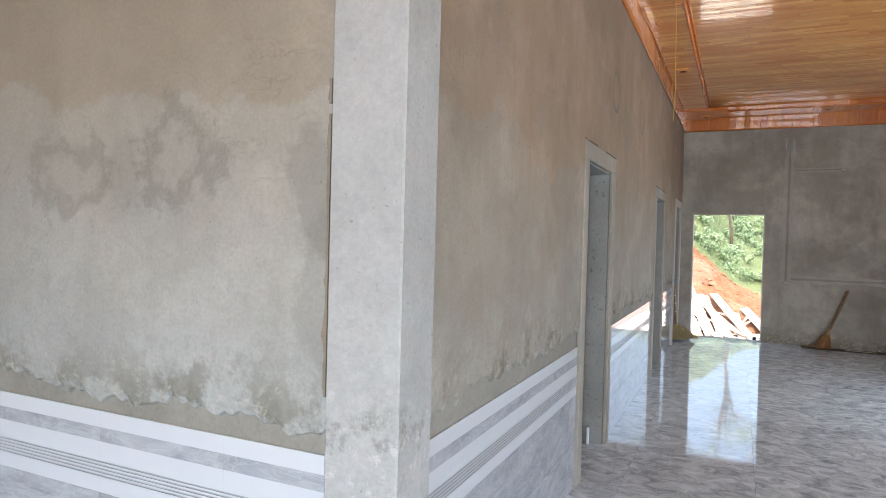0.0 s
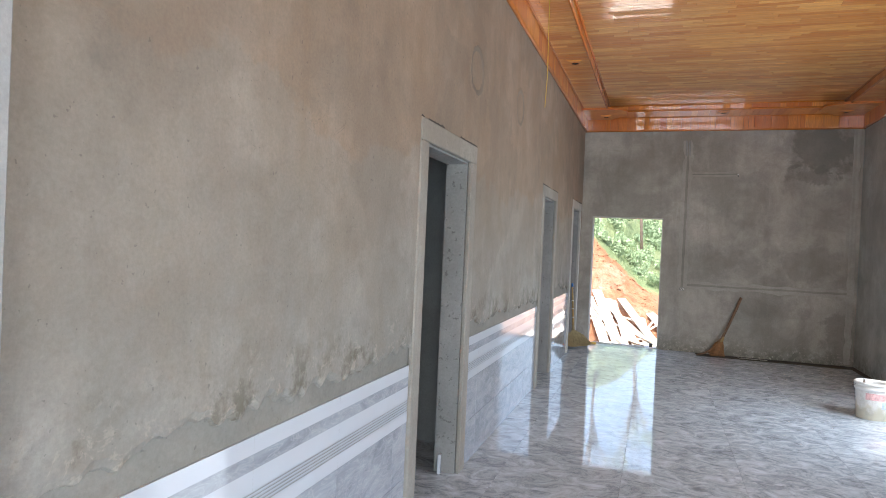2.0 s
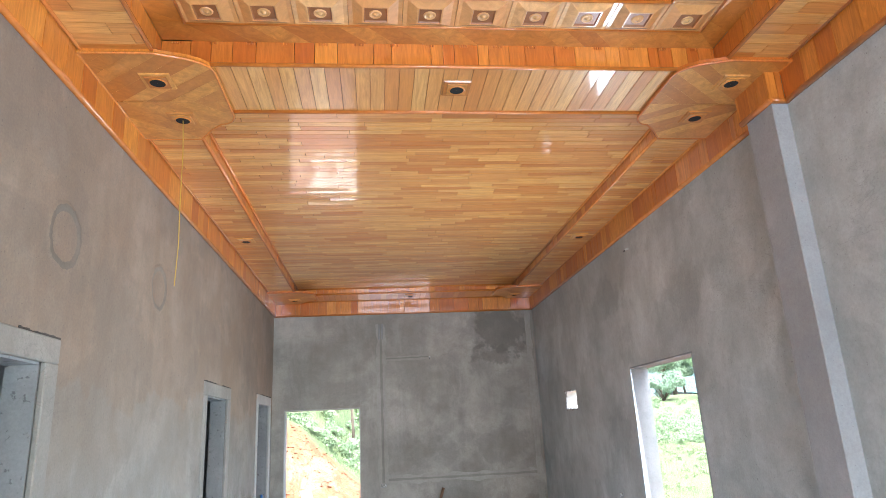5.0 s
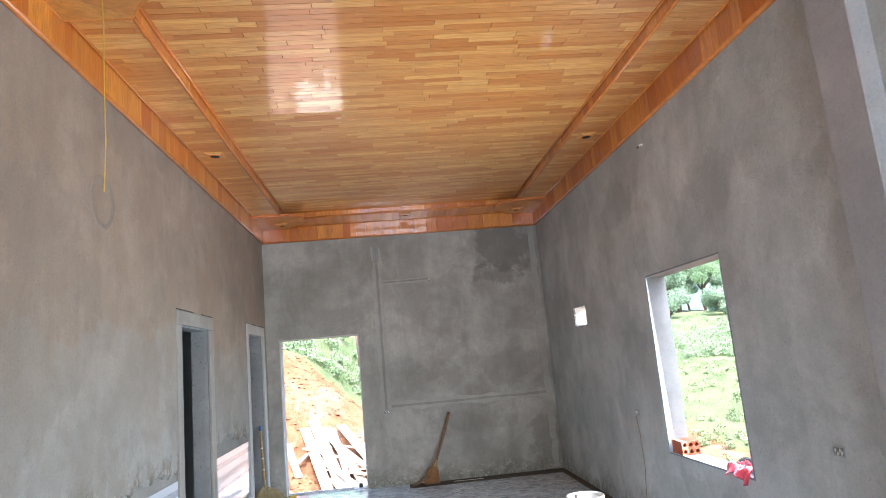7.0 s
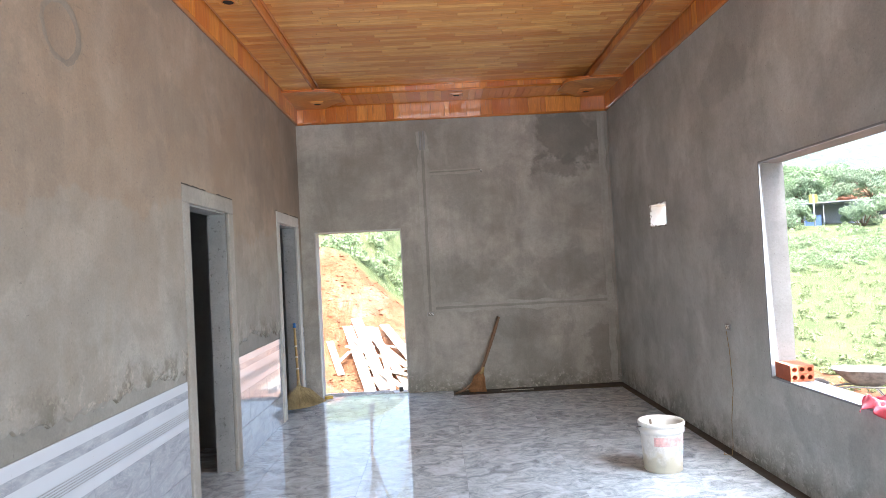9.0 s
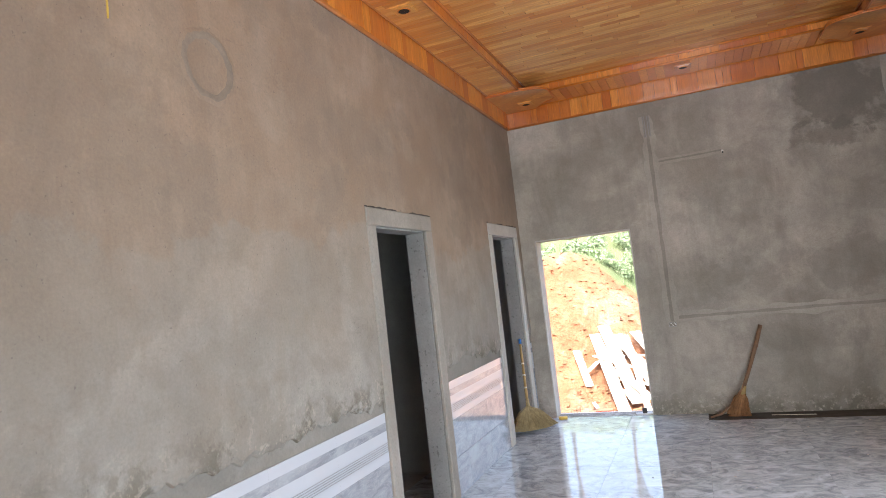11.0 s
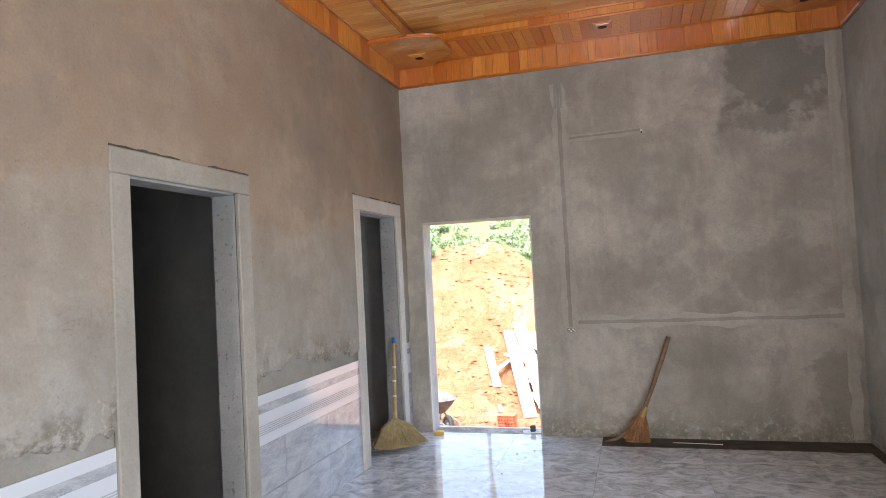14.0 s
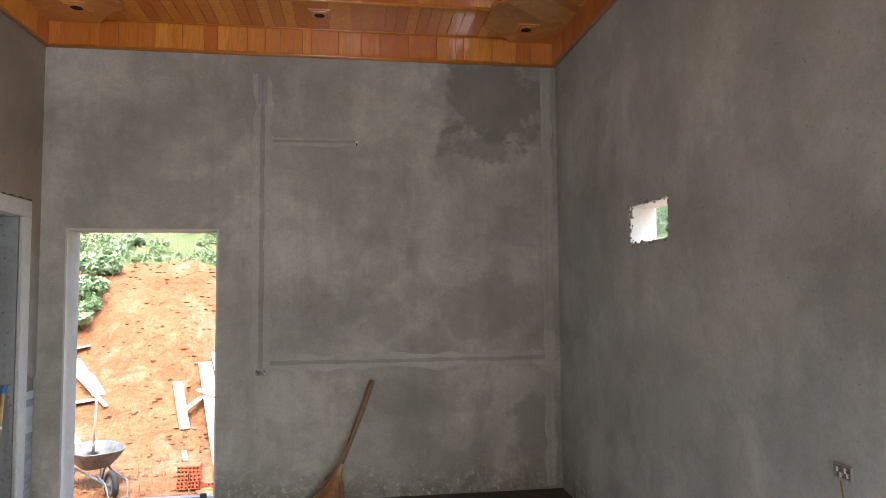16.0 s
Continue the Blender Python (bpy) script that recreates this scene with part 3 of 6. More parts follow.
vertical_boards(ceil, "y", C2[2], C2[0], C2[1], SOFFIT, STEP1, 2, 1)
R1, SQ = 0.17, 0.255                 # width of the diagonal border, side of a carved square


def diagonal_border(x0, x1, y0, y1, z):
    """Boards laid at an angle along a narrow border."""
    long_x = (x1 - x0) > (y1 - y0)
    lo, hi = (x0, x1) if long_x else (y0, y1)
    wide = (y1 - y0) if long_x else (x1 - x0)
    u = lo
    while u < hi - 0.01:
        e = min(hi, u + 0.16)
        pts = ((u, 0), (e - 0.002, 0), (min(hi, e - 0.002 + wide), wide), (min(hi, u + wide), wide))
        vs = [ceil.verts.new((p, y0 + q, z) if long_x else (x0 + q, p, z)) for p, q in pts]
        if pts[2][0] - pts[3][0] > 0.004:
            f = ceil.faces.new(vs)
            f.material_index = 3
        u = e


diagonal_border(C2[0], C2[1], C2[3] - R1, C2[3], STEP1)
diagonal_border(C2[0], C2[0] + R1, C2[2], C2[3] - R1, STEP1)
diagonal_border(C2[1] - R1, C2[1], C2[2], C2[3] - R1, STEP1)
diagonal_border(C2[0], C2[1], C2[2], C2[2] + R1, STEP1)


def carved_square(x, y, wide, deep, z):
    """A square panel: bevelled field, sunk middle and a small rosette."""
    h = deep / 2

    def ring(r, dz):
        return [ceil.verts.new((x + sx * (r + (wide - deep) / 2 * (r / h) ** 3), y + sy * r, z + dz)) for sx, sy in ((-1, -1), (1, -1), (1, 1), (-1, 1))]

    rings = [ring(h - 0.0006, 0.006), ring(h - 0.0016, -0.004), ring(h - 0.018, -0.004), ring(h * 0.52, -0.028), ring(h * 0.46, -0.028), ring(h * 0.42, -0.02)]
    for i, (s, e) in enumerate(zip(rings, rings[1:])):
        for k in range(4):
            f = ceil.faces.new([s[k], e[k], e[(k + 1) % 4], s[(k + 1) % 4]])
            f.material_index = 5 if i >= 4 else 4
    ceil.faces.new(rings[-1][::-1]).material_index = 5
    prof = ((h * 0.27, -0.02), (h * 0.25, -0.026), (h * 0.21, -0.026), (h * 0.17, -0.021), (h * 0.1, -0.022), (h * 0.07, -0.029), (0.002, -0.031))
    lathe(ceil, prof, 14, Matrix.Translation((x, y, z)), 4)


def backing(x0, x1, y0, y1, z):
    """Battens behind the boards, seen only in the joints."""
    f = ceil.faces.new([ceil.verts.new(p) for p in ((x0, y0, z), (x0, y1, z), (x1, y1, z), (x1, y0, z))])
    f.material_index = 3


for x0, x1, y0, y1, z in ((C2[0], C2[1], C2[3] - R1, C2[3], STEP1 + 0.006), (C2[0], C2[1], C2[2], C2[2] + R1, STEP1 + 0.006),
                          (C2[0], C2[0] + R1, C2[2] + R1, C2[3] - R1, STEP1 + 0.006), (C2[1] - R1, C2[1], C2[2] + R1, C2[3] - R1, STEP1 + 0.006),
                          (LX, RX, C1[3], FY, SOFFIT + 0.008), (LX, RX, C2[3], C1[2], SOFFIT + 0.008),
                          (LX, C1[0], C1[2], C1[3], SOFFIT + 0.008), (C1[1], RX, C1[2], C1[3], SOFFIT + 0.008), (C1[0], C1[1], C1[2], C1[3], PANEL + 0.008),
                          (LX, C2[0], -3.0, C2[3], SOFFIT + 0.008), (C2[1], RX, -3.0, C2[3], SOFFIT + 0.008)):
    backing(x0, x1, y0, y1, z)


for x0, x1, y0, y1 in ((C2[0] + R1, C2[1] - R1, C2[3] - R1 - SQ, C2[3] - R1), (C2[0] + R1, C2[1] - R1, C2[2] + R1, C2[2] + R1 + SQ),
                       (C2[0] + R1, C2[0] + R1 + 0.29, C2[2] + R1 + SQ, C2[3] - R1 - SQ), (C2[1] - R1 - 0.29, C2[1] - R1, C2[2] + R1 + SQ, C2[3] - R1 - SQ)):
    backing(x0, x1, y0, y1, STEP1 + 0.004)
nx = 10
sx = (C2[1] - C2[0] - 2 * R1) / nx
for i in range(nx):
    for y in (C2[3] - R1 - SQ / 2, C2[2] + R1 + SQ / 2):
        carved_square(C2[0] + R1 + (i + 0.5) * sx, y, sx, SQ, STEP1)
ny = 14
sy = (C2[3] - C2[2] - 2 * R1 - 2 * SQ) / ny
for i in range(ny):
    for x in (C2[0] + R1 + sx / 2, C2[1] - R1 - sx / 2):
        carved_square(x, C2[2] + R1 + SQ + (i + 0.5) * sy, sx, sy, STEP1)
C3 = (C2[0] + R1 + sx, C2[1] - R1 - sx, C2[2] + R1 + SQ, C2[3] - R1 - SQ)
vertical_boards(ceil, "y", C3[3], C3[0], C3[1], STEP1, STEP2, 2, -1)
vertical_boards(ceil, "x", C3[0], C3[2], C3[3], STEP1, STEP2, 2, 1)
vertical_boards(ceil, "x", C3[1], C3[2], C3[3], STEP1, STEP2, 2, -1)
vertical_boards(ceil, "y", C3[2], C3[0], C3[1], STEP1, STEP2, 2, 1)
strips(ceil, C3[0], C3[1], C3[2], C3[3], STEP2, 0, "x", 0.062, (0.3, 0.75))
# upright boards under the soffit, all round the walls
CROWN = 3.505
crown_runs = (("x", LX + 0.03, 1.80, FY, 1), ("x", RX - 0.03, 5.36, FY, -1), ("x", RX - 0.03, -3.0, 5.03, -1), ("y", FY - 0.03, LX + 0.03, RX - 0.03, -1),
              ("x", 2.99, 5.03, 5.36, -1), ("y", 5.03, 2.99, RX - 0.03, -1))
for axis, w, u0, u1, f in crown_runs:
    vertical_boards(ceil, axis, w, u0, u1, CROWN, SOFFIT + 0.005, 2, f)


def corner_panel(sx, y0, y1, cx, z):
    """A raised panel in a corner of the soffit with diagonal boards and a rounded inner lobe. sx: 1 on the left side, -1 on the right."""
    w0, w1, w2 = 0.03, 0.40, 0.68            # from the wall: outer edge, plain edge, lobe
    yl0, yl1 = y0 + 0.16, y1 - 0.34
    out = [(w0, y0), (w1, y0)]
    out += [(w1 + (w2 - w1) * math.sin(a), yl0 - 0.16 * math.cos(a) + 0.02) for a in [math.pi / 2 * k / 5 for k in range(1, 6)]]
    out += [(w2, yl1)]
    out += [(w2 - 0.10 * (1 - math.cos(a)), yl1 + 0.12 * math.sin(a)) for a in [math.pi / 2 * k / 4 for k in range(1, 5)]]
    out += [(w1 + 0.1, yl1 + 0.2), (w1, y1), (w0, y1)]
    base = LX if sx > 0 else RX
    pts = [(base + sx * u, v) for u, v in out]
    top = [ceil.verts.new((x, y, z + 0.03)) for x, y in pts]
    low = [ceil.verts.new((x, y, z)) for x, y in pts]
    n = len(pts)
    for k in range(n):
        ceil.faces.new([top[k], top[(k + 1) % n], low[(k + 1) % n], low[k]]).material_index = 2
    ym = (y0 + y1) / 2
    # two runs of slanting boards that meet along the middle
    keep = []
    for s in (1, -1):
        bm2 = bmesh.new()
        bm2.faces.new([bm2.verts.new((x, y, z - 0.001)) for x, y in pts])
        bmesh.ops.bisect_plane(bm2, geom=bm2.verts[:] + bm2.edges[:] + bm2.faces[:], plane_co=Vector((base, ym, z)), plane_no=Vector((0, -s, 0)), clear_outer=True)
        d = Vector((0.62, -s * sx * 0.78, 0))
        for k in range(-14, 15):
            geom = bm2.verts[:] + bm2.edges[:] + bm2.faces[:]
            bmesh.ops.bisect_plane(bm2, geom=geom, plane_co=Vector((base + sx * 0.34, ym, z)) + d * (k * 0.085), plane_no=d)
        keep += [[v.co.copy() for v in f.verts] for f in bm2.faces]
        bm2.free()
    for loop in keep:
        c = sum(loop, Vector()) / len(loop)
        vs = [ceil.verts.new(c + (p - c) * 0.985) for p in loop]
        f = ceil.faces.new(vs)
        f.normal_update()
        if f.normal.z > 0:
            f.normal_flip()
        f.material_index = 3
    tube(ceil, [(x, y, z + 0.002) for x, y in pts] + [(*pts[0], z + 0.002)], 0.009, 6, False, 2)
    return pts


def diamond(x, y, z, r=0.085):
    """A lamp hole with its square, corner-set surround."""
    for half, h, mi in ((r, 0.010, 3), (r * 0.74, 0.016, 3)):
        a = [ceil.verts.new((x + sx * half, y + sy * half, z + 0.002)) for sx, sy in ((-1, -1), (1, -1), (1, 1), (-1, 1))]
        b = [ceil.verts.new((x + sx * half * 0.93, y + sy * half * 0.93, z - h)) for sx, sy in ((-1, -1), (1, -1), (1, 1), (-1, 1))]
        for k in range(4):
            ceil.faces.new([a[k], b[k], b[(k + 1) % 4], a[(k + 1) % 4]]).material_index = mi
        ceil.faces.new(b[::-1]).material_index = mi
    lathe(ceil, ((r * 0.60, -0.0165), (r * 0.56, -0.021), (r * 0.5, -0.0205)), 20, Matrix.Translation((x, y, z)), 2)
    # A flat near-black disc paints the shade inside the hole.
    lathe(ceil, ((r * 0.5, -0.0175), (0.001, -0.0175)), 20, Matrix.Translation((x, y, z)), 6)


NEAR = (C2[3] - 0.14, C2[3] + 0.88)
FAR = (10.85, FY - 0.03)
for sx in (1, -1):
    corner_panel(sx, *NEAR, 0, SOFFIT - 0.025)
    corner_panel(sx, *FAR, 0, SOFFIT - 0.025)
LAMPS = ((-0.55, 5.18, 0.025), (-0.54, 5.63, 0.025), (2.84, 5.14, 0.025), (2.83, 5.59, 0.025), (1.16, 5.28, 0), (-0.55, 11.38, 0.025),
         (1.17, 11.36, 0), (2.78, 11.38, 0.025), (-0.68, 8.37, 0), (2.90, 8.42, 0))
for x, y, d in LAMPS:
    diamond(x, y, SOFFIT - d)


def bead_row(axis, w, u0, u1, z, facing):
    """Groups of four little turned beads along a fascia's top edge."""
    u = u0 + 0.06
    while u < u1 - 0.05:
        for k in range(4):
            c = u + k * 0.014
            p = (w + facing * 0.012, c, z) if axis == "x" else (c, w + facing * 0.012, z)
            lathe(ceil, ((0.001, -0.009), (0.0045, -0.006), (0.005, 0), (0.0045, 0.006), (0.001, 0.009)), 6, Matrix.Translation(p), 2)
        u += 0.2


bead_row("y", C2[3], C2[0], C2[1], STEP1 - 0.016, -1)
bead_row("y", C3[3], C3[0], C3[1], STEP2 - 0.016, -1)
WM.append(M["dark"])
ceiling = structure(part("ceiling", ceil, WM), "varnished orange timber ceiling with sunk strip panel and stepped coffer", "ceiling")


def moulding(name, runs, radius=0.012, parent=None):
    """Rounded varnished beads along straight runs."""
    bm = bmesh.new()
    for a, b in runs:
        tube(bm, [a, b], radius, 8)
    return structure(part(name, bm, M["moulding"], parent), "narrow varnished timber bead", "moulding")


def rect_runs(x0, x1, y0, y1, z):
    p = [(x0, y0, z), (x1, y0, z), (x1, y1, z), (x0, y1, z)]
    return [(p[i], p[(i + 1) % 4]) for i in range(4)]


moulding("trim_panel_bead", rect_runs(C1[0] - 0.012, C1[1] + 0.012, C1[2], C1[3], SOFFIT - 0.004), 0.013)
moulding("trim_panel_cove", rect_runs(C1[0] + 0.01, C1[1] - 0.01, C1[2] + 0.01, C1[3] - 0.01, PANEL - 0.004), 0.012)
moulding("trim_coffer_bead", rect_runs(C2[0], C2[1], C2[2], C2[3], SOFFIT), 0.012)
moulding("trim_border_bead", rect_runs(C2[0] + R1, C2[1] - R1, C2[2] + R1, C2[3] - R1, STEP1 - 0.004), 0.008)
moulding("trim_ring_bead", rect_runs(C3[0], C3[1], C3[2], C3[3], STEP1 - 0.006), 0.01)
moulding("trim_crown", [((LX + 0.012, 1.8, CROWN), (LX + 0.012, FY, CROWN)), ((RX - 0.012, 5.34, CROWN), (RX - 0.012, FY, CROWN)),
                        ((RX - 0.012, -3.0, CROWN), (RX - 0.012, 5.05, CROWN)), ((LX, FY - 0.012, CROWN), (RX, FY - 0.012, CROWN)),
                        ((3.005, 5.03, CROWN), (3.005, 5.36, CROWN)), ((3.005, 5.045, CROWN), (RX, 5.045, CROWN))], 0.02)
moulding("trim_soffit_bead", [((LX + 0.045, 1.8, SOFFIT), (LX + 0.045, FY, SOFFIT)), ((RX - 0.045, 5.34, SOFFIT), (RX - 0.045, FY, SOFFIT)),
                              ((LX, FY - 0.045, SOFFIT), (RX, FY - 0.045, SOFFIT)), ((RX - 0.045, -3.0, SOFFIT), (RX - 0.045, 5.05, SOFFIT))], 0.01)

# ---- wall tiles and floor tiles ----
TILE = 0.60


def dado_tile(u0, u1, z0, z1, place, parent, decor, gap=0.0002):
    """One glazed tile; decor tiles carry white bands and a ribbed strip. place maps (u, out, z) to the world."""
    bm = bmesh.new()
    if decor:
        bands, z = [], 0.0
        for line in (0.060, 0.073, 0.086, 0.099, 0.112):
            bands += [(z, line, 1), (line, line + 0.006, 2)]
            z = line + 0.006
        bands += [(z, 0.190, 1), (0.190, 0.243, 0), (0.243, 0.303, 1)]
        k = (z1 - z0) / 0.303
        prev = None
        z = z0
        for a, b, mi in bands:
            out = 0.006 if mi == 2 else 0.009
            lo = z0 + a * k
            if prev is not None and lo > prev:
                lo = prev
            hi = z0 + b * k
            vs = [bm.verts.new(place(u, out, h)) for u, h in ((u0 + gap, lo), (u1 - gap, lo), (u1 - gap, hi), (u0 + gap, hi))]
            bm.faces.new(vs).material_index = mi
            prev = hi
        mats = [M["tile_grey"], M["tile_white"], M["tile_line"]]
    else:
        g, c = gap, 0.0015
        o = [bm.verts.new(place(u, 0.0, h)) for u, h in ((u0 + g, z0 + g), (u1 - g, z0 + g), (u1 - g, z1 - g), (u0 + g, z1 - g))]
        i = [bm.verts.new(place(u, 0.008, h)) for u, h in ((u0 + g + c, z0 + g + c), (u1 - g - c, z0 + g + c), (u1 - g - c, z1 - g - c), (u0 + g + c, z1 - g - c))]
        for f in [i] + [[o[k], o[(k + 1) % 4], i[(k + 1) % 4], i[k]] for k in range(4)]:
            bm.faces.new(f)
        mats = [M["tile_grey"]]
    if decor:
        ends = [bm.verts.new(place(u, h2, z1)) for u, h2 in ((u0 + gap, 0.009), (u1 - gap, 0.009), (u1 - gap, -0.004), (u0 + gap, -0.004))]
        bm.faces.new(ends).material_index = 1
    bmesh.ops.recalc_face_normals(bm, faces=bm.faces)
    return part("tile", bm, mats, parent)


def dado(u0, u1, place, parent, start):
    cuts = [u0]
    u = start
    while u < u1 - 0.02:
        if u > u0 + 0.02:
            cuts.append(u)
        u += TILE
    cuts.append(u1)
    for a, b in zip(cuts, cuts[1:]):
        dado_tile(a, b, 0.0, 0.30, place, parent, False)
        dado_tile(a, b, 0.30, 0.602, place, parent, False)
        dado_tile(a, b, 0.602, TILE_TOP, place, parent, True)


left_place = lambda u, out, z: (LX - 0.02 + out, u, z)
porch_place = lambda u, out, z: (u, 1.62 - out, z)


def tile_walls_and_floor():
    u = COL[3]
    for a, b, top in DOORS:
        dado(u, a, left_place, wall_left, u + 0.32)
        u = b
    dado(u, FY - 0.002, left_place, wall_left, u + 0.3)
    dado(-4.6, COL[0], porch_place, wall_porch, COL[0] - 6 * TILE + 0.16)
    meshes = {}
    ft = 0.80
    for i in range(-6, 6):
        for j in range(-5, 16):
            x0, y0 = 0.95 - 3 * ft + i * ft, 11.38 + ft - (j + 1) * ft
            x1, y1 = x0 + ft, y0 + ft
            x0, x1, y0, y1 = max(x0, -4.6), min(x1, RX), max(y0, -3.0), min(y1, FY)
            if x1 - x0 < 0.02 or y1 - y0 < 0.02:
                continue
            if x1 < LX - 0.02 and y0 > 1.6:
                continue
            x1 = min(x1, RX - 0.10)
            if x0 > 0.9 and y1 > 11.38:
                y1 = 11.38
            if x1 - x0 < 0.02 or y1 - y0 < 0.02:
                continue
            key = (round(x1 - x0, 3), round(y1 - y0, 3))
            if key not in meshes:
                bm = bmesh.new()
                w, d, g, c = key[0], key[1], 0.0003, 0.0005
                o = [bm.verts.new(p) for p in ((g, g, -0.012), (w - g, g, -0.012), (w - g, d - g, -0.012), (g, d - g, -0.012))]
                t = [bm.verts.new(p) for p in ((g + c, g + c, 0), (w - g - c, g + c, 0), (w - g - c, d - g - c, 0), (g + c, d - g - c, 0))]
                for f in [t] + [[o[k], o[(k + 1) % 4], t[(k + 1) % 4], t[k]] for k in range(4)]:
                    bm.faces.new(f)
                me = bpy.data.meshes.new("floor_tile")
                bm.to_mesh(me)
                bm.free()
                me.materials.append(M["floor_tile"])
                meshes[key] = me
            ob = new("floor_tile", meshes[key])
            ob.parent = floor
            ob.matrix_basis = pose(x0, y0, 0, rng.uniform(-0.02, 0.02), rng.uniform(-0.02, 0.02), 0)
    bm = bmesh.new()
    box(bm, -4.6, LX - 0.1, 1.8, FY, -0.012, -0.002)
    structure(part("floor_rooms", bm, M["reveal"]), "bare concrete floor of the dark rooms", "floor")


# ---- outside: ground, bank of red earth, plants ----
def smooth(a, b, x):
    t = max(0.0, min(1.0, (x - a) / (b - a)))
    return t * t * (3 - 2 * t)


def ground_height(x, y):
    """A ledge along the house, a lower yard, a bank of dug red earth and rising fields beyond."""
    ledge = smooth(14.6, 13.0, y) * smooth(4.6, 3.4, x)
    h = -1.2 + 0.84 * ledge
    crest = 2.3 - 2.3 * smooth(-2.6, 0.9, x)
    h += (crest + 1.2) * smooth(17.2, 23.2, y) * smooth(9.0, 3.0, x)
    near = smooth(9.0, 3.0, x)
    h += near * 0.27 * max(0.0, y - 23.0) * smooth(23.0, 27.0, y) * (1 - 0.55 * smooth(34.0, 60.0, y))
    h += (1 - near) * 0.11 * max(0.0, y - 18.0)
    inside = smooth(12.1, 13.2, y) if -5 < x < 4 else smooth(3.6, 5.0, abs(x))
    h += inside * (0.12 * noise.noise(Vector((x * 0.9, y * 0.9, 0))) + 0.09 * noise.noise(Vector((x * 2.3, y * 2.3, 3)))) * (0.4 + 0.6 * smooth(13.5, 17.0, y))
    return h


def soil_material():
    n = Nodes("red_earth_and_grass", 0.95, 0, 0.2)
    v = n.at(kind="World")
    big = n.noise(v, 1.3, 6, 0.65)
    fine = n.noise(v, 14, 6, 0.7)
    earth = n.ramp(big, [(0.3, (0.20, 0.082, 0.037)), (0.52, (0.28, 0.142, 0.074)), (0.72, (0.335, 0.212, 0.132))])
    track = n.noise(n.at((1.0, 0.35, 1.0), "World"), 0.9, 7, 0.7, 0.8)
    earth = n.mix(n.grey(track, 0.54, 0.66, 0.0, 0.7), earth, (0.38, 0.27, 0.20))
    earth = n.mix(n.grey(n.noise(v, 4.5, 7, 0.72, 0.6), 0.5, 0.64, 0.0, 0.65), earth, (0.13, 0.05, 0.022))
    earth = n.mix(n.grey(fine, 0.38, 0.62, 0.45, 0.0), earth, (0.16, 0.06, 0.027))
    grass = n.ramp(n.noise(v, 0.6, 7, 0.7), [(0.3, (0.10, 0.135, 0.06)), (0.55, (0.16, 0.185, 0.09)), (0.75, (0.215, 0.22, 0.13))])
    grass = n.mix(n.grey(fine, 0.3, 0.6, 0.5, 0.0), grass, (0.05, 0.09, 0.02))
    sep = n.add("SeparateXYZ")
    n.link(v, sep.inputs[0])
    jitter = n.grey(n.noise(v, 0.9, 5, 0.7), 0.3, 0.7, -0.5, 0.5)
    along = n.math("ADD", sep.outputs["Y"], jitter)
    m1 = n.grey(along, 22.7, 23.0)
    m2 = n.grey(n.math("ADD", sep.outputs["X"], jitter), 9.0, 9.5)
    n.color(n.mix(n.math("MAXIMUM", m1, m2), earth, grass))
    n.bump(fine, 0.8, 0.05)
    return n.mat


M["soil"] = soil_material()


def terrain():
    """One sheet that reaches the horizon, fine near the house."""
    xs = [-700, -300, -150, -80, -50, -35, -25, -18, -13, -10, -8] + [-6 + 0.22 * i for i in range(64)] + [8.4 + 0.8 * i for i in range(26)] + [31, 36, 44, 55, 75, 110, 180, 350, 700]
    ys = [-700, -300, -120, -60, -30, -15, -8, -4, -1, 2, 5, 8, 10, 11.5] + [12 + 0.2 * i for i in range(66)] + [25.8 + 0.8 * i for i in range(17)] + [40, 46, 54, 65, 80, 110, 160, 250, 400, 700]
    bm = bmesh.new()
    grid = []
    for y in ys:
        row = []
        for x in xs:
            h = ground_height(x, min(y, 70)) if y > 0 or abs(x) < 60 else -0.45
            row.append(bm.verts.new((x, y, h)))
        grid.append(row)
    for r0, r1 in zip(grid, grid[1:]):
        for k in range(len(xs) - 1):
            f = bm.faces.new([r0[k], r0[k + 1], r1[k + 1], r1[k]])
            f.smooth = True
    return structure(part("ground", bm, M["soil"]), "red earth bank and yard running into green fields", "ground")


ground = terrain()


# ---- plants and distance ----
def leaf_material(name, a, b):
    n = Nodes(name, 0.55, 0, 0.4)
    geo = n.add("NewGeometry")
    c = n.ramp(geo.outputs["Random Per Island"], [(0.0, a), (0.6, tuple((x + y) / 2 for x, y in zip(a, b))), (1.0, b)])
    n.color(n.mix(n.grey(n.noise(n.at(kind="World"), 0.7, 3), 0.35, 0.65, 0, 0.5), c, a))
    n.b.inputs["Transmission Weight"].default_value = 0.0
    return n.mat


M["leaf"] = leaf_material("fresh_green_leaves", (0.15, 0.25, 0.12), (0.34, 0.44, 0.25))
# Paler than the foliage itself: glare and haze are put into the leaf colour.
M["leaf_pale"] = leaf_material("washed_out_hedge_leaves", (0.19, 0.27, 0.135), (0.37, 0.45, 0.27))
M["leaf_dark"] = leaf_material("dark_tree_leaves", (0.16, 0.24, 0.15), (0.32, 0.40, 0.27))
M["grass"] = leaf_material("pale_field_grass", (0.18, 0.235, 0.11), (0.33, 0.37, 0.20))
M["bark"] = plain("grey_brown_bark", (0.16, 0.12, 0.09), 0.9, 0, 0.3, 12, 0.6)


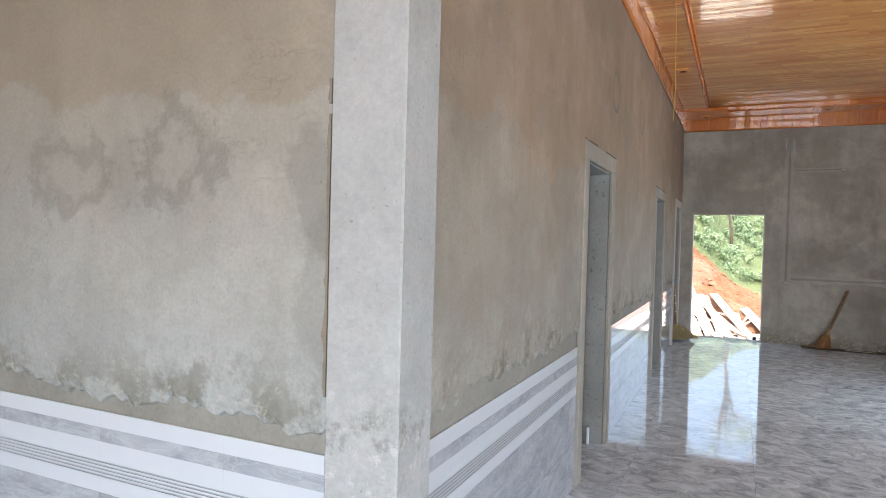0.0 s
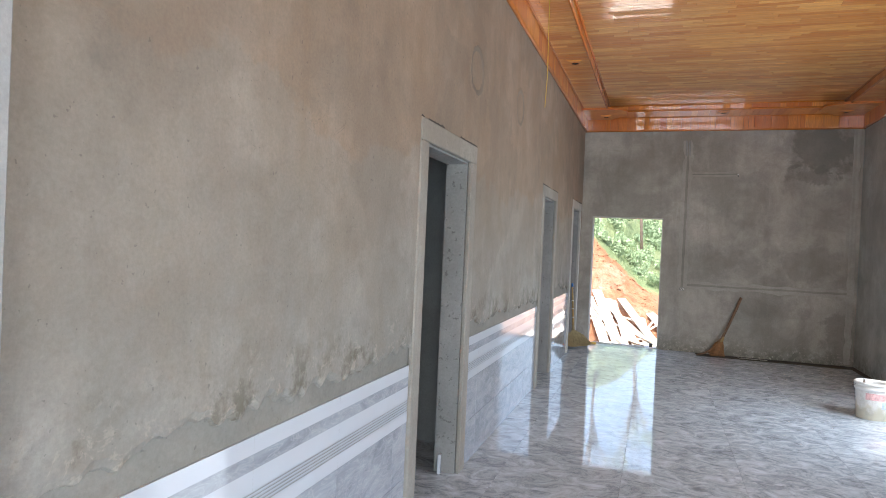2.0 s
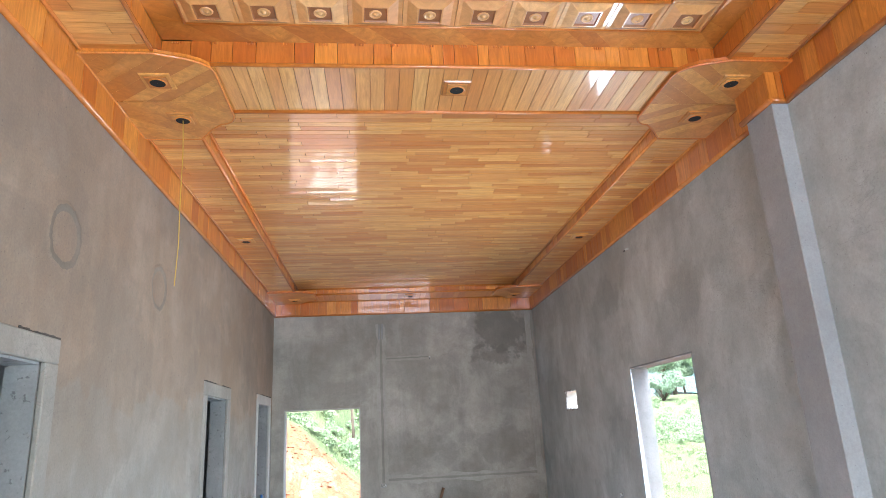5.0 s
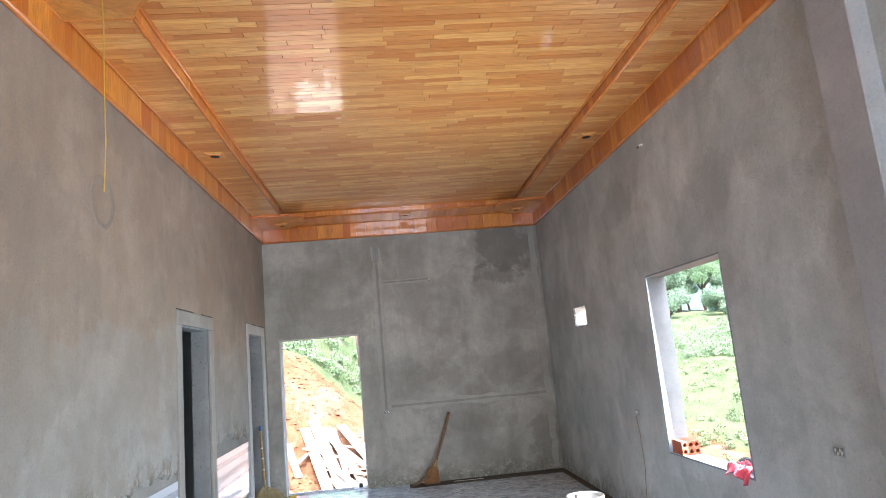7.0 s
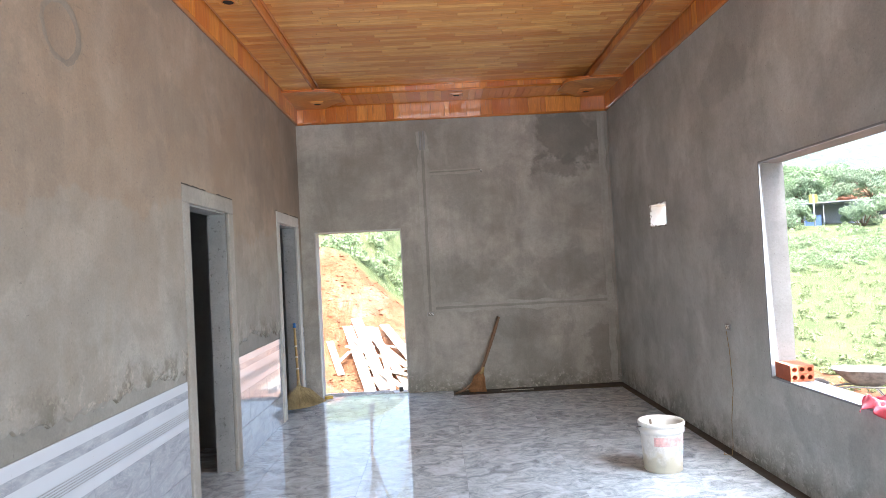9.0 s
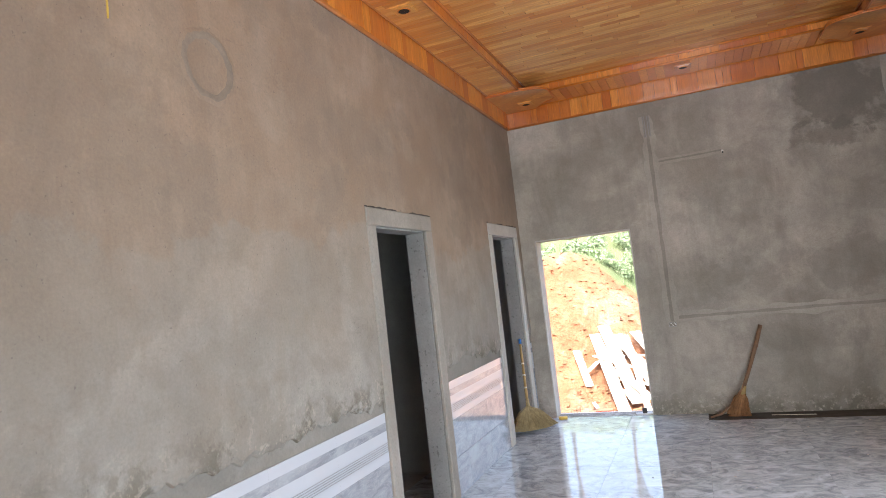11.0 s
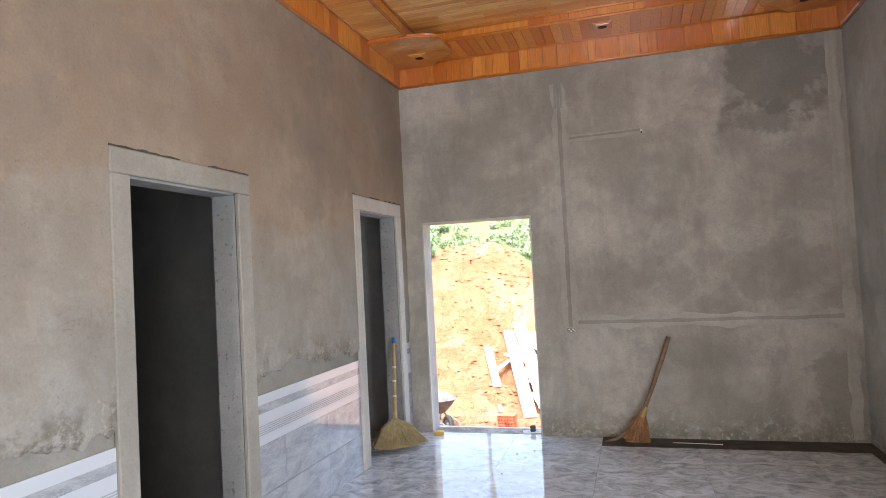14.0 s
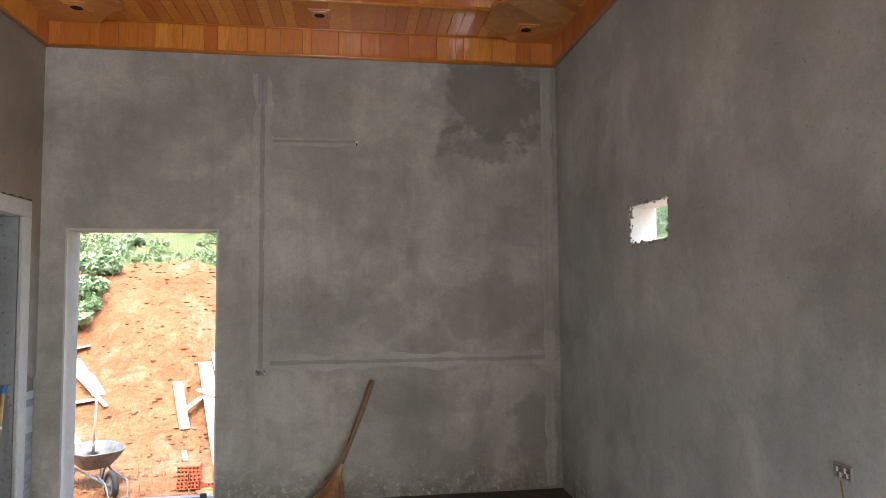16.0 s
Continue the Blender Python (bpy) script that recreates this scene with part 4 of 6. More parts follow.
def leaf_cloud(centres, count, size, seed, flat=1.0, up=0.35):
    """Many small folded leaves round the given (centre, radius) clumps, as numbers for one mesh."""
    r = np.random.RandomState(seed)
    c = np.array([p for p, _ in centres])
    rad = np.array([q for _, q in centres])
    pick = r.randint(0, len(centres), count)
    d = r.normal(size=(count, 3))
    d /= np.linalg.norm(d, axis=1)[:, None]
    dist = rad[pick] * r.uniform(0.45, 1.0, count) ** 0.5
    pos = c[pick] + d * dist[:, None] * np.array((1, 1, flat))
    n = d + r.normal(size=(count, 3)) * 0.7 + np.array((0, 0, up))
    n /= np.linalg.norm(n, axis=1)[:, None]
    t = np.cross(n, r.normal(size=(count, 3)))
    t /= np.linalg.norm(t, axis=1)[:, None]
    b = np.cross(n, t)
    s = size * r.uniform(0.5, 1.25, count)[:, None]
    droop = n * s * 0.22
    v = np.stack([pos - t * s, pos + b * s * 0.38, pos + t * s - droop, pos - b * s * 0.38], 1).reshape(-1, 3)
    i = np.arange(count) * 4
    return v, np.concatenate([np.stack([i, i + 1, i + 2], 1), np.stack([i, i + 2, i + 3], 1)])


def mesh_from(name, v, f, material):
    me = bpy.data.meshes.new(name)
    me.from_pydata([tuple(p) for p in v.tolist()], [], f.tolist())
    me.materials.append(material)
    return me


def shrubs(name, spots, per, size, seed, material, label):
    """A thicket as one object; spots: (x, y, radius)."""
    cl = []
    r = random.Random(seed)
    for x, y, q in spots:
        z = ground_height(x, y)
        for k in range(4):
            cl.append(((x + r.uniform(-q, q) * 0.7, y + r.uniform(-q, q) * 0.7, z + q * r.uniform(0.15, 0.9)), q * r.uniform(0.35, 0.7)))
    v, f = leaf_cloud(cl, per * len(spots), size, seed, 0.8)
    return tagged(new(name, mesh_from(name, v, f, material)), label, "plants", kind="stuff")


def blades(name, count, area, height, seed, material, label, keep=lambda x, y: True, patch=0.0):
    """Upright, bent blades of grass over an area, one object."""
    r = random.Random(seed)
    v, f = [], []
    while len(f) < count * 2:
        x, y = r.uniform(area[0], area[1]), r.uniform(area[2], area[3])
        if not keep(x, y) or noise.noise(Vector((x * 0.5, y * 0.5, seed))) < patch - 0.25:
            continue
        z = ground_height(x, y) - 0.02
        h = height * r.uniform(0.4, 1.2)
        w = h * r.uniform(0.03, 0.06)
        a = r.uniform(0, 6.283)
        cx, sx = math.cos(a) * w, math.sin(a) * w
        lx, ly = r.uniform(-0.35, 0.35) * h, r.uniform(-0.35, 0.35) * h
        i = len(v)
        v += [(x - cx, y - sx, z), (x + cx, y + sx, z), (x + lx * 0.4 + cx * 0.8, y + ly * 0.4 + sx * 0.8, z + h * 0.6), (x + lx * 0.4 - cx * 0.8, y + ly * 0.4 - sx * 0.8, z + h * 0.6), (x + lx, y + ly, z + h)]
        f += [(i, i + 1, i + 2, i + 3), (i + 3, i + 2, i + 4)]
    me = bpy.data.meshes.new(name)
    me.from_pydata(v, [], f)
    me.materials.append(material)
    return tagged(new(name, me), label, "grass", kind="stuff")


pr = random.Random(11)
hill_edge = lambda x: 22.9          # where the bare earth ends
bank = [(pr.uniform(-9, 3.5), 0, pr.uniform(0.16, 0.45)) for _ in range(280)]
bank = [(x, hill_edge(x) + 0.6 + pr.uniform(0, 9), q) for x, _, q in bank]
shrubs("bank_shrubs", bank, 300, 0.06, 3, M["leaf_pale"], "dense green shrubs above the red earth bank")
shrubs("bank_foot_shrubs", [(-4.15, 20.6, 0.42), (-4.3, 21.2, 0.5), (-4.35, 21.8, 0.5), (-3.95, 20.9, 0.32), (-4.5, 22.4, 0.55), (-4.8, 21.2, 0.6), (-4.7, 20.5, 0.5)], 700, 0.09, 4, M["leaf"],
       "leafy green bushes at the side of the earth bank")
blades("bank_grass", 30000, (-9, 6, 22.5, 36), 0.13, 5, M["grass"], "tall pale green grass on the hillside", lambda x, y: y > hill_edge(x) + 0.2)
blades("field_grass", 45000, (8.5, 36, 18.6, 54), 0.17, 6, M["grass"], "pale green field grass and weeds", lambda x, y: 0.35 * (y - 3) < x - 0.8 < 1.0 * (y - 3))
blades("yard_weeds", 900, (-3, 3, 12.4, 19), 0.10, 8, M["grass"], "sparse weeds on the bare yard", lambda x, y: True, 0.4)
field_bushes = []
for _ in range(260):                 # a low hedge that crosses the field
    y = pr.uniform(33, 45) if pr.random() < 0.85 else pr.uniform(46, 56)
    field_bushes.append((0.8 + (y - 3.5) * pr.uniform(0.44, 0.76), y, pr.uniform(0.22, 0.5)))
shrubs("field_bushes", field_bushes, 420, 0.06, 9, M["leaf_pale"], "scattered green bushes in the field")


weeds = []
for _ in range(420):                 # weeds in the near field
    y = pr.uniform(13, 33)
    weeds.append((0.8 + (y - 3.5) * pr.uniform(0.42, 0.9), y, pr.uniform(0.08, 0.22)))
weeds = [w for w in weeds if w[0] > 6.0]
shrubs("field_weeds", weeds, 90, 0.05, 12, M["grass"], "low green weeds scattered over the pale field")


def tree(place, height, spread, seed, material, label, leaves=11000, size=0.095, group="trees beyond the field", girth=1.0):
    """A tapered trunk with limbs and a ragged crown of leaves."""
    r = random.Random(seed)
    t = empty("tree", place)
    bm = bmesh.new()
    h = height * 0.45
    tube(bm, [(0, 0, -0.2), (r.uniform(-0.1, 0.1), r.uniform(-0.1, 0.1), h * 0.5), (r.uniform(-0.3, 0.3), r.uniform(-0.3, 0.3), h), (0, 0, height * 0.75)],
         [height * girth * k for k in (0.03, 0.024, 0.017, 0.006)], 8)
    clumps = [((0, 0, height * 0.8), spread * 0.5)]
    for k in range(12):
        a = k * 0.9 + r.uniform(-0.3, 0.3)
        q = spread * r.uniform(0.45, 0.85)
        tip = (math.cos(a) * q, math.sin(a) * q, height * r.uniform(0.5, 0.9))
        tube(bm, [(0, 0, h * r.uniform(0.6, 1.0)), (tip[0] * 0.5, tip[1] * 0.5, (h + tip[2]) / 2), tip], [height * girth * k for k in (0.012, 0.008, 0.003)], 5)
        clumps.append((tip, spread * r.uniform(0.18, 0.42)))
    part("trunk", bm, M["bark"], t)
    v, f = leaf_cloud(clumps, leaves, size, seed, 0.8)
    crown = new("crown", mesh_from("crown", v, f, material))
    crown.parent = t
    return tagged(t, label, "tree", group)


wood_line = [tree((0, 0, -50), 5.4, 2.3, 21, M["leaf_dark"], "broad dark green tree behind the houses"),
             tree((0, 0, -50), 6.2, 2.5, 22, M["leaf"], "tall light green tree behind the houses"),
             tree((0, 0, -50), 4.2, 2.1, 23, M["leaf_dark"], "round dark green tree behind the houses")]
for k in range(34):
    x = 20 + k * 1.15 + pr.uniform(-0.6, 0.6)
    y = 66 + pr.uniform(-1, 9)
    src = wood_line[k % 3]
    m = pose(x, y, ground_height(x, y) - 0.2, 0, 0, pr.uniform(0, 360))
    if k < 3:
        wood_line[k].matrix_basis = m
    else:
        copy_thing(src, m)
for x, y in ((31.5, 58), (37.2, 57), (45, 60), (27, 60), (33.5, 62), (38.5, 66)):
    copy_thing(wood_line[2], pose(x, y, ground_height(x, y) - 1.6, 0, 0, pr.uniform(0, 360)))
for place, high, wide, seed in (((-0.2, 26.0), 7.0, 1.2, 31), ((-1.9, 28.5), 7.8, 1.7, 32), ((1.3, 30.0), 8.6, 1.8, 33), ((-4.6, 30.5), 9.0, 2.0, 34)):
    tree((*place, ground_height(*place)), high, wide, seed, M["leaf"], "slender young tree with a thin crown on the hillside", 520, 0.10, "young trees on the hillside", 0.3)
# far wooded hill
bm = bmesh.new()
rows = []
for j in range(16):
    row = []
    for i in range(60):
        x, y = 20 + i * 5.0, 150 + j * 9.0
        u, w = (x - 122) / 40, (y - 215) / 60
        h = 30 * math.exp(-u * u - w * w) + 12 * math.exp(-((x - 190) / 60) ** 2 - w * w)
        row.append(bm.verts.new((x, y, 5 + h + 2.2 * noise.noise(Vector((x * 0.12, y * 0.12, 1))) + 1.2 * noise.noise(Vector((x * 0.4, y * 0.4, 5))))))
    rows.append(row)
for r0, r1 in zip(rows, rows[1:]):
    for k in range(len(r0) - 1):
        bm.faces.new([r0[k], r0[k + 1], r1[k + 1], r1[k]]).smooth = True
n = Nodes("hazy_wooded_hill", 1.0, 0, 0.0)
v = n.at(kind="World")
# The greyed, bluish green puts the distance haze into the hill's colour.
n.color(n.ramp(n.noise(v, 0.35, 6, 0.7), [(0.3, (0.10, 0.15, 0.14)), (0.7, (0.20, 0.27, 0.24))]))
n.bump(n.noise(v, 0.6, 5), 1.0, 1.5)
structure(part("backdrop_hill", bm, n.mat), "hazy wooded hill in the distance", "hill")

M["roof_red"] = plain("weathered_red_roof_tiles", (0.42, 0.15, 0.10), 0.85, 0, 0.25, 3)
M["house_wall"] = plain("pale_house_plaster", (0.62, 0.58, 0.50), 0.9, 0, 0.12, 2)
M["blue_sheet"] = plain("blue_painted_sheet", (0.10, 0.18, 0.42), 0.6)
M["shade"] = plain("dark_window_glass", (0.03, 0.035, 0.04), 0.2)
M["tin"] = plain("grey_roof_sheet", (0.30, 0.33, 0.38), 0.6, 0.3)


def house(place, rz, wide, deep, high, label, roof="roof_red"):
    """A low house with a pitched roof that overhangs, windows and a door."""
    t = empty("house", place, rz)
    bm = bmesh.new()
    box(bm, -wide / 2, wide / 2, -deep / 2, deep / 2, -1.0, high)
    part("wall", bm, M["house_wall"], t)
    bm = bmesh.new()
    e, rise = 0.5, deep * 0.22
    for s in (1, -1):
        lo = [(-wide / 2 - e, s * (deep / 2 + e), high - 0.15), (wide / 2 + e, s * (deep / 2 + e), high - 0.15), (wide / 2 + e, 0, high + rise), (-wide / 2 - e, 0, high + rise)]
        a = [bm.verts.new(p) for p in lo]
        b = [bm.verts.new((p[0], p[1], p[2] + 0.12)) for p in lo]
        bm.faces.new(a)
        bm.faces.new(b)
        for k in range(4):
            bm.faces.new([a[k], a[(k + 1) % 4], b[(k + 1) % 4], b[k]])
    for s in (1, -1):
        x = s * wide / 2
        bm.faces.new([bm.verts.new(p) for p in ((x, -deep / 2, high), (x, deep / 2, high), (x, 0, high + rise))])
    bmesh.ops.recalc_face_normals(bm, faces=bm.faces)
    part("roof", bm, M[roof], t)
    count = max(2, int(wide / 2.4))
    for k in range(count):
        x = -wide / 2 + (k + 0.5) * wide / count
        bm = bmesh.new()
        z0, z1 = (0.0, 2.0) if k == count // 2 else (0.9, 2.0)
        box(bm, x - 0.5, x + 0.5, -deep / 2 - 0.04, -deep / 2 + 0.02, z0, z1)
        part("door" if z0 == 0 else "window", bm, M["shade"], t)
    return tagged(t, label, "house", "houses beyond the field")


def shed(place, rz):
    """An open shelter on thin posts with a sheet roof."""
    t = empty("shed", place, rz)
    for x in (-3.2, -1.1, 1.1, 3.2):
        bm = bmesh.new()
        tube(bm, [(x, -1.8, -1), (x, -1.8, 2.3)], 0.06, 8)
        part("post", bm, M["tin"], t)
    bm = bmesh.new()
    soft_box(bm, -3.6, 3.6, -2.3, 2.2, 2.3, 2.42, 0.02)
    part("roof", bm, M["tin"], t)
    bm = bmesh.new()
    box(bm, -3.4, 3.4, 2.0, 2.15, -1, 2.3)
    part("back_wall", bm, M["tin"], t)
    bm = bmesh.new()
    box(bm, -3.3, -1.4, -1.4, 0.4, -0.2, 1.1)
    part("blue_sheet", bm, M["blue_sheet"], t, "blue sheet over a stack")
    t.scale = (0.72, 0.72, 0.85)
    return tagged(t, "open shelter with thin posts and a grey sheet roof", "shed")


gh = ground_height
house((45.6, 69, gh(45.6, 69)), -32, 5.6, 4.6, 1.9, "low house with a red tiled roof beyond the field")
shed((37.0, 60.5, gh(37.0, 60.5) - 0.1), -32)
bm = bmesh.new()
tube(bm, [(0, 0, -0.5), (0, 0, 3.4)], 0.07, 8)
pole = part("roadside_pole", bm, M["tin"])
pole.matrix_basis = pose(34.3, 59, gh(34.3, 59) - 0.6)
tagged(pole, "thin grey pole at the edge of the field", "pole")
bm = bmesh.new()
soft_box(bm, -0.35, 0.35, -0.03, 0.03, 2.7, 3.4, 0.01)
part("sign_board", bm, plain("orange_sign_paint", (0.7, 0.35, 0.06), 0.6), pole, "plain orange board")


# ---- things outside the end doorway ----
M["plank"] = plain("raw_pale_timber", (0.62, 0.55, 0.45), 0.8, 0, 0.16, 6, 0.3)
M["steel"] = plain("scratched_grey_steel", (0.17, 0.175, 0.18), 0.6, 0.15, 0.4, 10)
M["rubber"] = plain("worn_black_rubber", (0.03, 0.03, 0.03), 0.85)
M["brick"] = plain("red_hollow_brick", (0.42, 0.12, 0.06), 0.9, 0, 0.18, 14, 0.4)


def plank_on_bank(x0, y0, x1, y1, wide, lift0=0.03, lift1=0.03, thick=0.025):
    """A sawn board that lies on the bank from one point to another."""
    a = Vector((x0, y0, ground_height(x0, y0) + lift0))
    b = Vector((x1, y1, ground_height(x1, y1) + lift1))
    d = b - a
    m = Matrix.Translation((a + b) / 2) @ d.to_track_quat("X", "Z").to_matrix().to_4x4()
    bm = bmesh.new()
    soft_box(bm, -d.length / 2, d.length / 2, -wide / 2, wide / 2, -thick / 2, thick / 2, 0.003)
    ob = part("plank", bm, M["plank"])
    ob.matrix_basis = m
    return tagged(ob, "raw pale sawn board lying on the red earth", "plank", "boards heaped on the bank")


for spec in ((-1.0, 16.3, -0.35, 14.3, 0.20), (-0.85, 16.5, -0.15, 14.5, 0.22, 0.07, 0.06), (-0.6, 16.4, 0.25, 14.6, 0.18, 0.10, 0.08),
             (-0.75, 16.2, 0.45, 15.0, 0.16, 0.14, 0.12), (-0.3, 16.6, 0.55, 14.9, 0.20, 0.16, 0.13), (-0.35, 16.0, 0.05, 13.9, 0.10, 0.18, 0.05),
             (0.15, 16.3, 0.40, 14.4, 0.17, 0.10, 0.06), (0.35, 16.6, 0.95, 15.0, 0.22, 0.08, 0.10), (-0.95, 15.6, 0.6, 15.2, 0.12, 0.20, 0.18),
             (-0.55, 15.2, 0.75, 14.6, 0.14, 0.16, 0.16), (0.7, 16.2, 1.2, 14.8, 0.2, 0.05, 0.05),
             (-0.6, 15.4, 0.2, 14.2, 0.12, 0.2, 0.1), (0.0, 16.0, 0.7, 14.3, 0.15, 0.2, 0.12), (-0.2, 15.0, 0.8, 15.4, 0.1, 0.22, 0.2),
             (-0.9, 15.9, -0.2, 15.0, 0.1, 0.2, 0.16), (0.1, 15.3, 0.9, 14.5, 0.12, 0.24, 0.18)):
    x0, y0, x1, y1, wide, *lift = spec
    k, cx, cy = 1.29, 0.79, 3.52
    plank_on_bank(cx + (x0 - cx) * k, cy + (y0 - cy) * k, cx + (x1 - cx) * k, cy + (y1 - cy) * k, wide * 1.25, *[v * 1.3 for v in lift])

lr2 = random.Random(17)              # short offcuts thrown over the heap
for _ in range(16):
    x, y, a, l = lr2.uniform(-1.5, 0.7), lr2.uniform(17.4, 20.0), lr2.uniform(-1.2, 1.2), lr2.uniform(0.3, 0.75)
    plank_on_bank(x - math.sin(a) * l / 2, y - math.cos(a) * l / 2, x + math.sin(a) * l / 2, y + math.cos(a) * l / 2,
                  lr2.uniform(0.05, 0.13), lr2.uniform(0.05, 0.25), lr2.uniform(0.05, 0.25))

for spec in ((-1.91, 19.5, -1.5, 18.45, 0.17), (-4.25, 20.05, -3.75, 20.2, 0.26), (-3.9, 19.95, -3.2, 19.2, 0.24), (-3.95, 19.75, -2.95, 18.85, 0.08, 0.12, 0.06),
             (-4.0, 19.0, -3.2, 19.05, 0.26), (-3.6, 18.6, -2.7, 17.6, 0.12, 0.08, 0.05)):
    plank_on_bank(*spec)


def wheelbarrow(place, rz, label):
    """A builder's barrow: pressed tray, tube frame with handles, legs and one wheel. Its wheel points along +x."""
    t = empty("wheelbarrow", place, rz)
    bm = bmesh.new()
    rows = []
    for z, l0, l1, w in ((0.30, -0.22, 0.20, 0.17), (0.34, -0.28, 0.27, 0.21), (0.46, -0.38, 0.40, 0.29), (0.56, -0.44, 0.50, 0.33), (0.575, -0.46, 0.52, 0.345)):
        ring = []
        for k in range(28):
            a = 2 * math.pi * k / 28
            ca, sa = math.cos(a), math.sin(a)
            x = (l1 + l0) / 2 + (l1 - l0) / 2 * math.copysign(abs(ca) ** 0.6, ca)
            ring.append((x, w * math.copysign(abs(sa) ** 0.6, sa), z))
        rows.append(ring)
    vo = [[bm.verts.new(p) for p in r] for r in rows]
    vi = [[bm.verts.new((p[0] * 0.985, p[1] * 0.985, p[2] + 0.006)) for p in r] for r in rows]
    for grid in (vo, vi):
        for r0, r1 in zip(grid, grid[1:]):
            for k in range(28):
                bm.faces.new([r0[k], r0[(k + 1) % 28], r1[(k + 1) % 28], r1[k]]).smooth = True
        bm.faces.new(grid[0])
    for k in range(28):
        bm.faces.new([vo[-1][k], vo[-1][(k + 1) % 28], vi[-1][(k + 1) % 28], vi[-1][k]])
    bmesh.ops.recalc_face_normals(bm, faces=bm.faces)
    part("tray", bm, M["steel"], t)
    bm = bmesh.new()
    lathe(bm, ((0.10, 0.365), (0.07, 0.39), (0.03, 0.40), (0.001, 0.402)), 14, Matrix.Translation((0.05, 0, 0)))
    part("mortar_lump", bm, M["mortar"], t, "lump of dried mortar")
    for s in (1, -1):
        bm = bmesh.new()
        tube(bm, [(0.72, s * 0.07, 0.20), (0.25, s * 0.16, 0.27), (-0.35, s * 0.24, 0.30), (-0.75, s * 0.27, 0.52), (-0.95, s * 0.27, 0.55)], 0.016, 10)
        part("handle_bar", bm, M["steel"], t)
        bm = bmesh.new()
        tube(bm, [(-0.10, s * 0.20, 0.30), (-0.32, s * 0.22, 0.02), (-0.42, s * 0.23, 0.02), (-0.40, s * 0.24, 0.31)], 0.012, 8)
        part("leg", bm, M["steel"], t)
    bm = bmesh.new()
    tube(bm, [(0.55, 0.12, 0.30), (0.90, 0.14, 0.26), (0.98, 0.12, 0.06), (0.98, -0.12, 0.06), (0.90, -0.14, 0.26), (0.55, -0.12, 0.30)], 0.014, 8)
    part("wheel_guard", bm, M["steel"], t)
    bm = bmesh.new()
    rot = Matrix.Translation((0.72, 0, 0.19)) @ pose(0, 0, 0, 90)
    lathe(bm, ((0.12, -0.03), (0.17, -0.04), (0.19, -0.02), (0.195, 0.0), (0.19, 0.02), (0.17, 0.04), (0.12, 0.03), (0.12, -0.03)), 28, rot)
    wheel = part("wheel", bm, M["rubber"], t, "worn black tyre")
    bm = bmesh.new()
    lathe(bm, ((0.121, -0.028), (0.10, -0.015), (0.03, -0.02), (0.025, -0.06), (0.001, -0.06)), 20, rot)
    lathe(bm, ((0.121, 0.028), (0.10, 0.015), (0.03, 0.02), (0.025, 0.06), (0.001, 0.06)), 20, rot)
    part("rim", bm, M["steel"], wheel)
    return tagged(t, label, "wheelbarrow")


wheelbarrow((-2.30, 16.6, ground_height(-2.30, 16.6) + 0.01), -52, "grey steel wheelbarrow with dried mortar on the bare yard")
wheelbarrow((8.2, 14.6, ground_height(8.2, 14.6) + 0.02), 150, "mud-caked steel wheelbarrow standing in the yard")


def shovel(place, rz):
    """A long-handled shovel that stands in the tray: blade, socket and stick."""
    t = empty("shovel", place, rz)
    bm = bmesh.new()
    tube(bm, [(0.0, 0.0, 0.16), (0.02, -0.03, 0.55), (0.03, -0.06, 0.98)], [0.017, 0.015, 0.016], 8)
    part("handle", bm, M["plank"], t)
    bm = bmesh.new()
    tube(bm, [(0, 0, 0.06), (0, 0, 0.2)], [0.024, 0.02], 8)
    part("socket", bm, M["steel"], t)
    bm = bmesh.new()
    g = []
    for j in range(7):
        q = j / 6
        half = 0.085 * (1 - 0.75 * max(0.0, q - 0.55) ** 2 / 0.2)
        g.append([bm.verts.new((u * half, 0.012 * (1 - u * u), 0.08 - 0.2 * q)) for u in (-1, -0.5, 0, 0.5, 1)])
    for a, b in zip(g, g[1:]):
        for k in range(4):
            bm.faces.new([a[k], a[k + 1], b[k + 1], b[k]]).smooth = True
    bmesh.ops.solidify(bm, geom=bm.faces[:], thickness=0.003)
    part("blade", bm, M["steel"], t)
    return tagged(t, "long-handled shovel standing in the wheelbarrow tray", "shovel")


shovel((-2.32, 16.62, ground_height(-2.30, 16.6) + 0.45), 20)


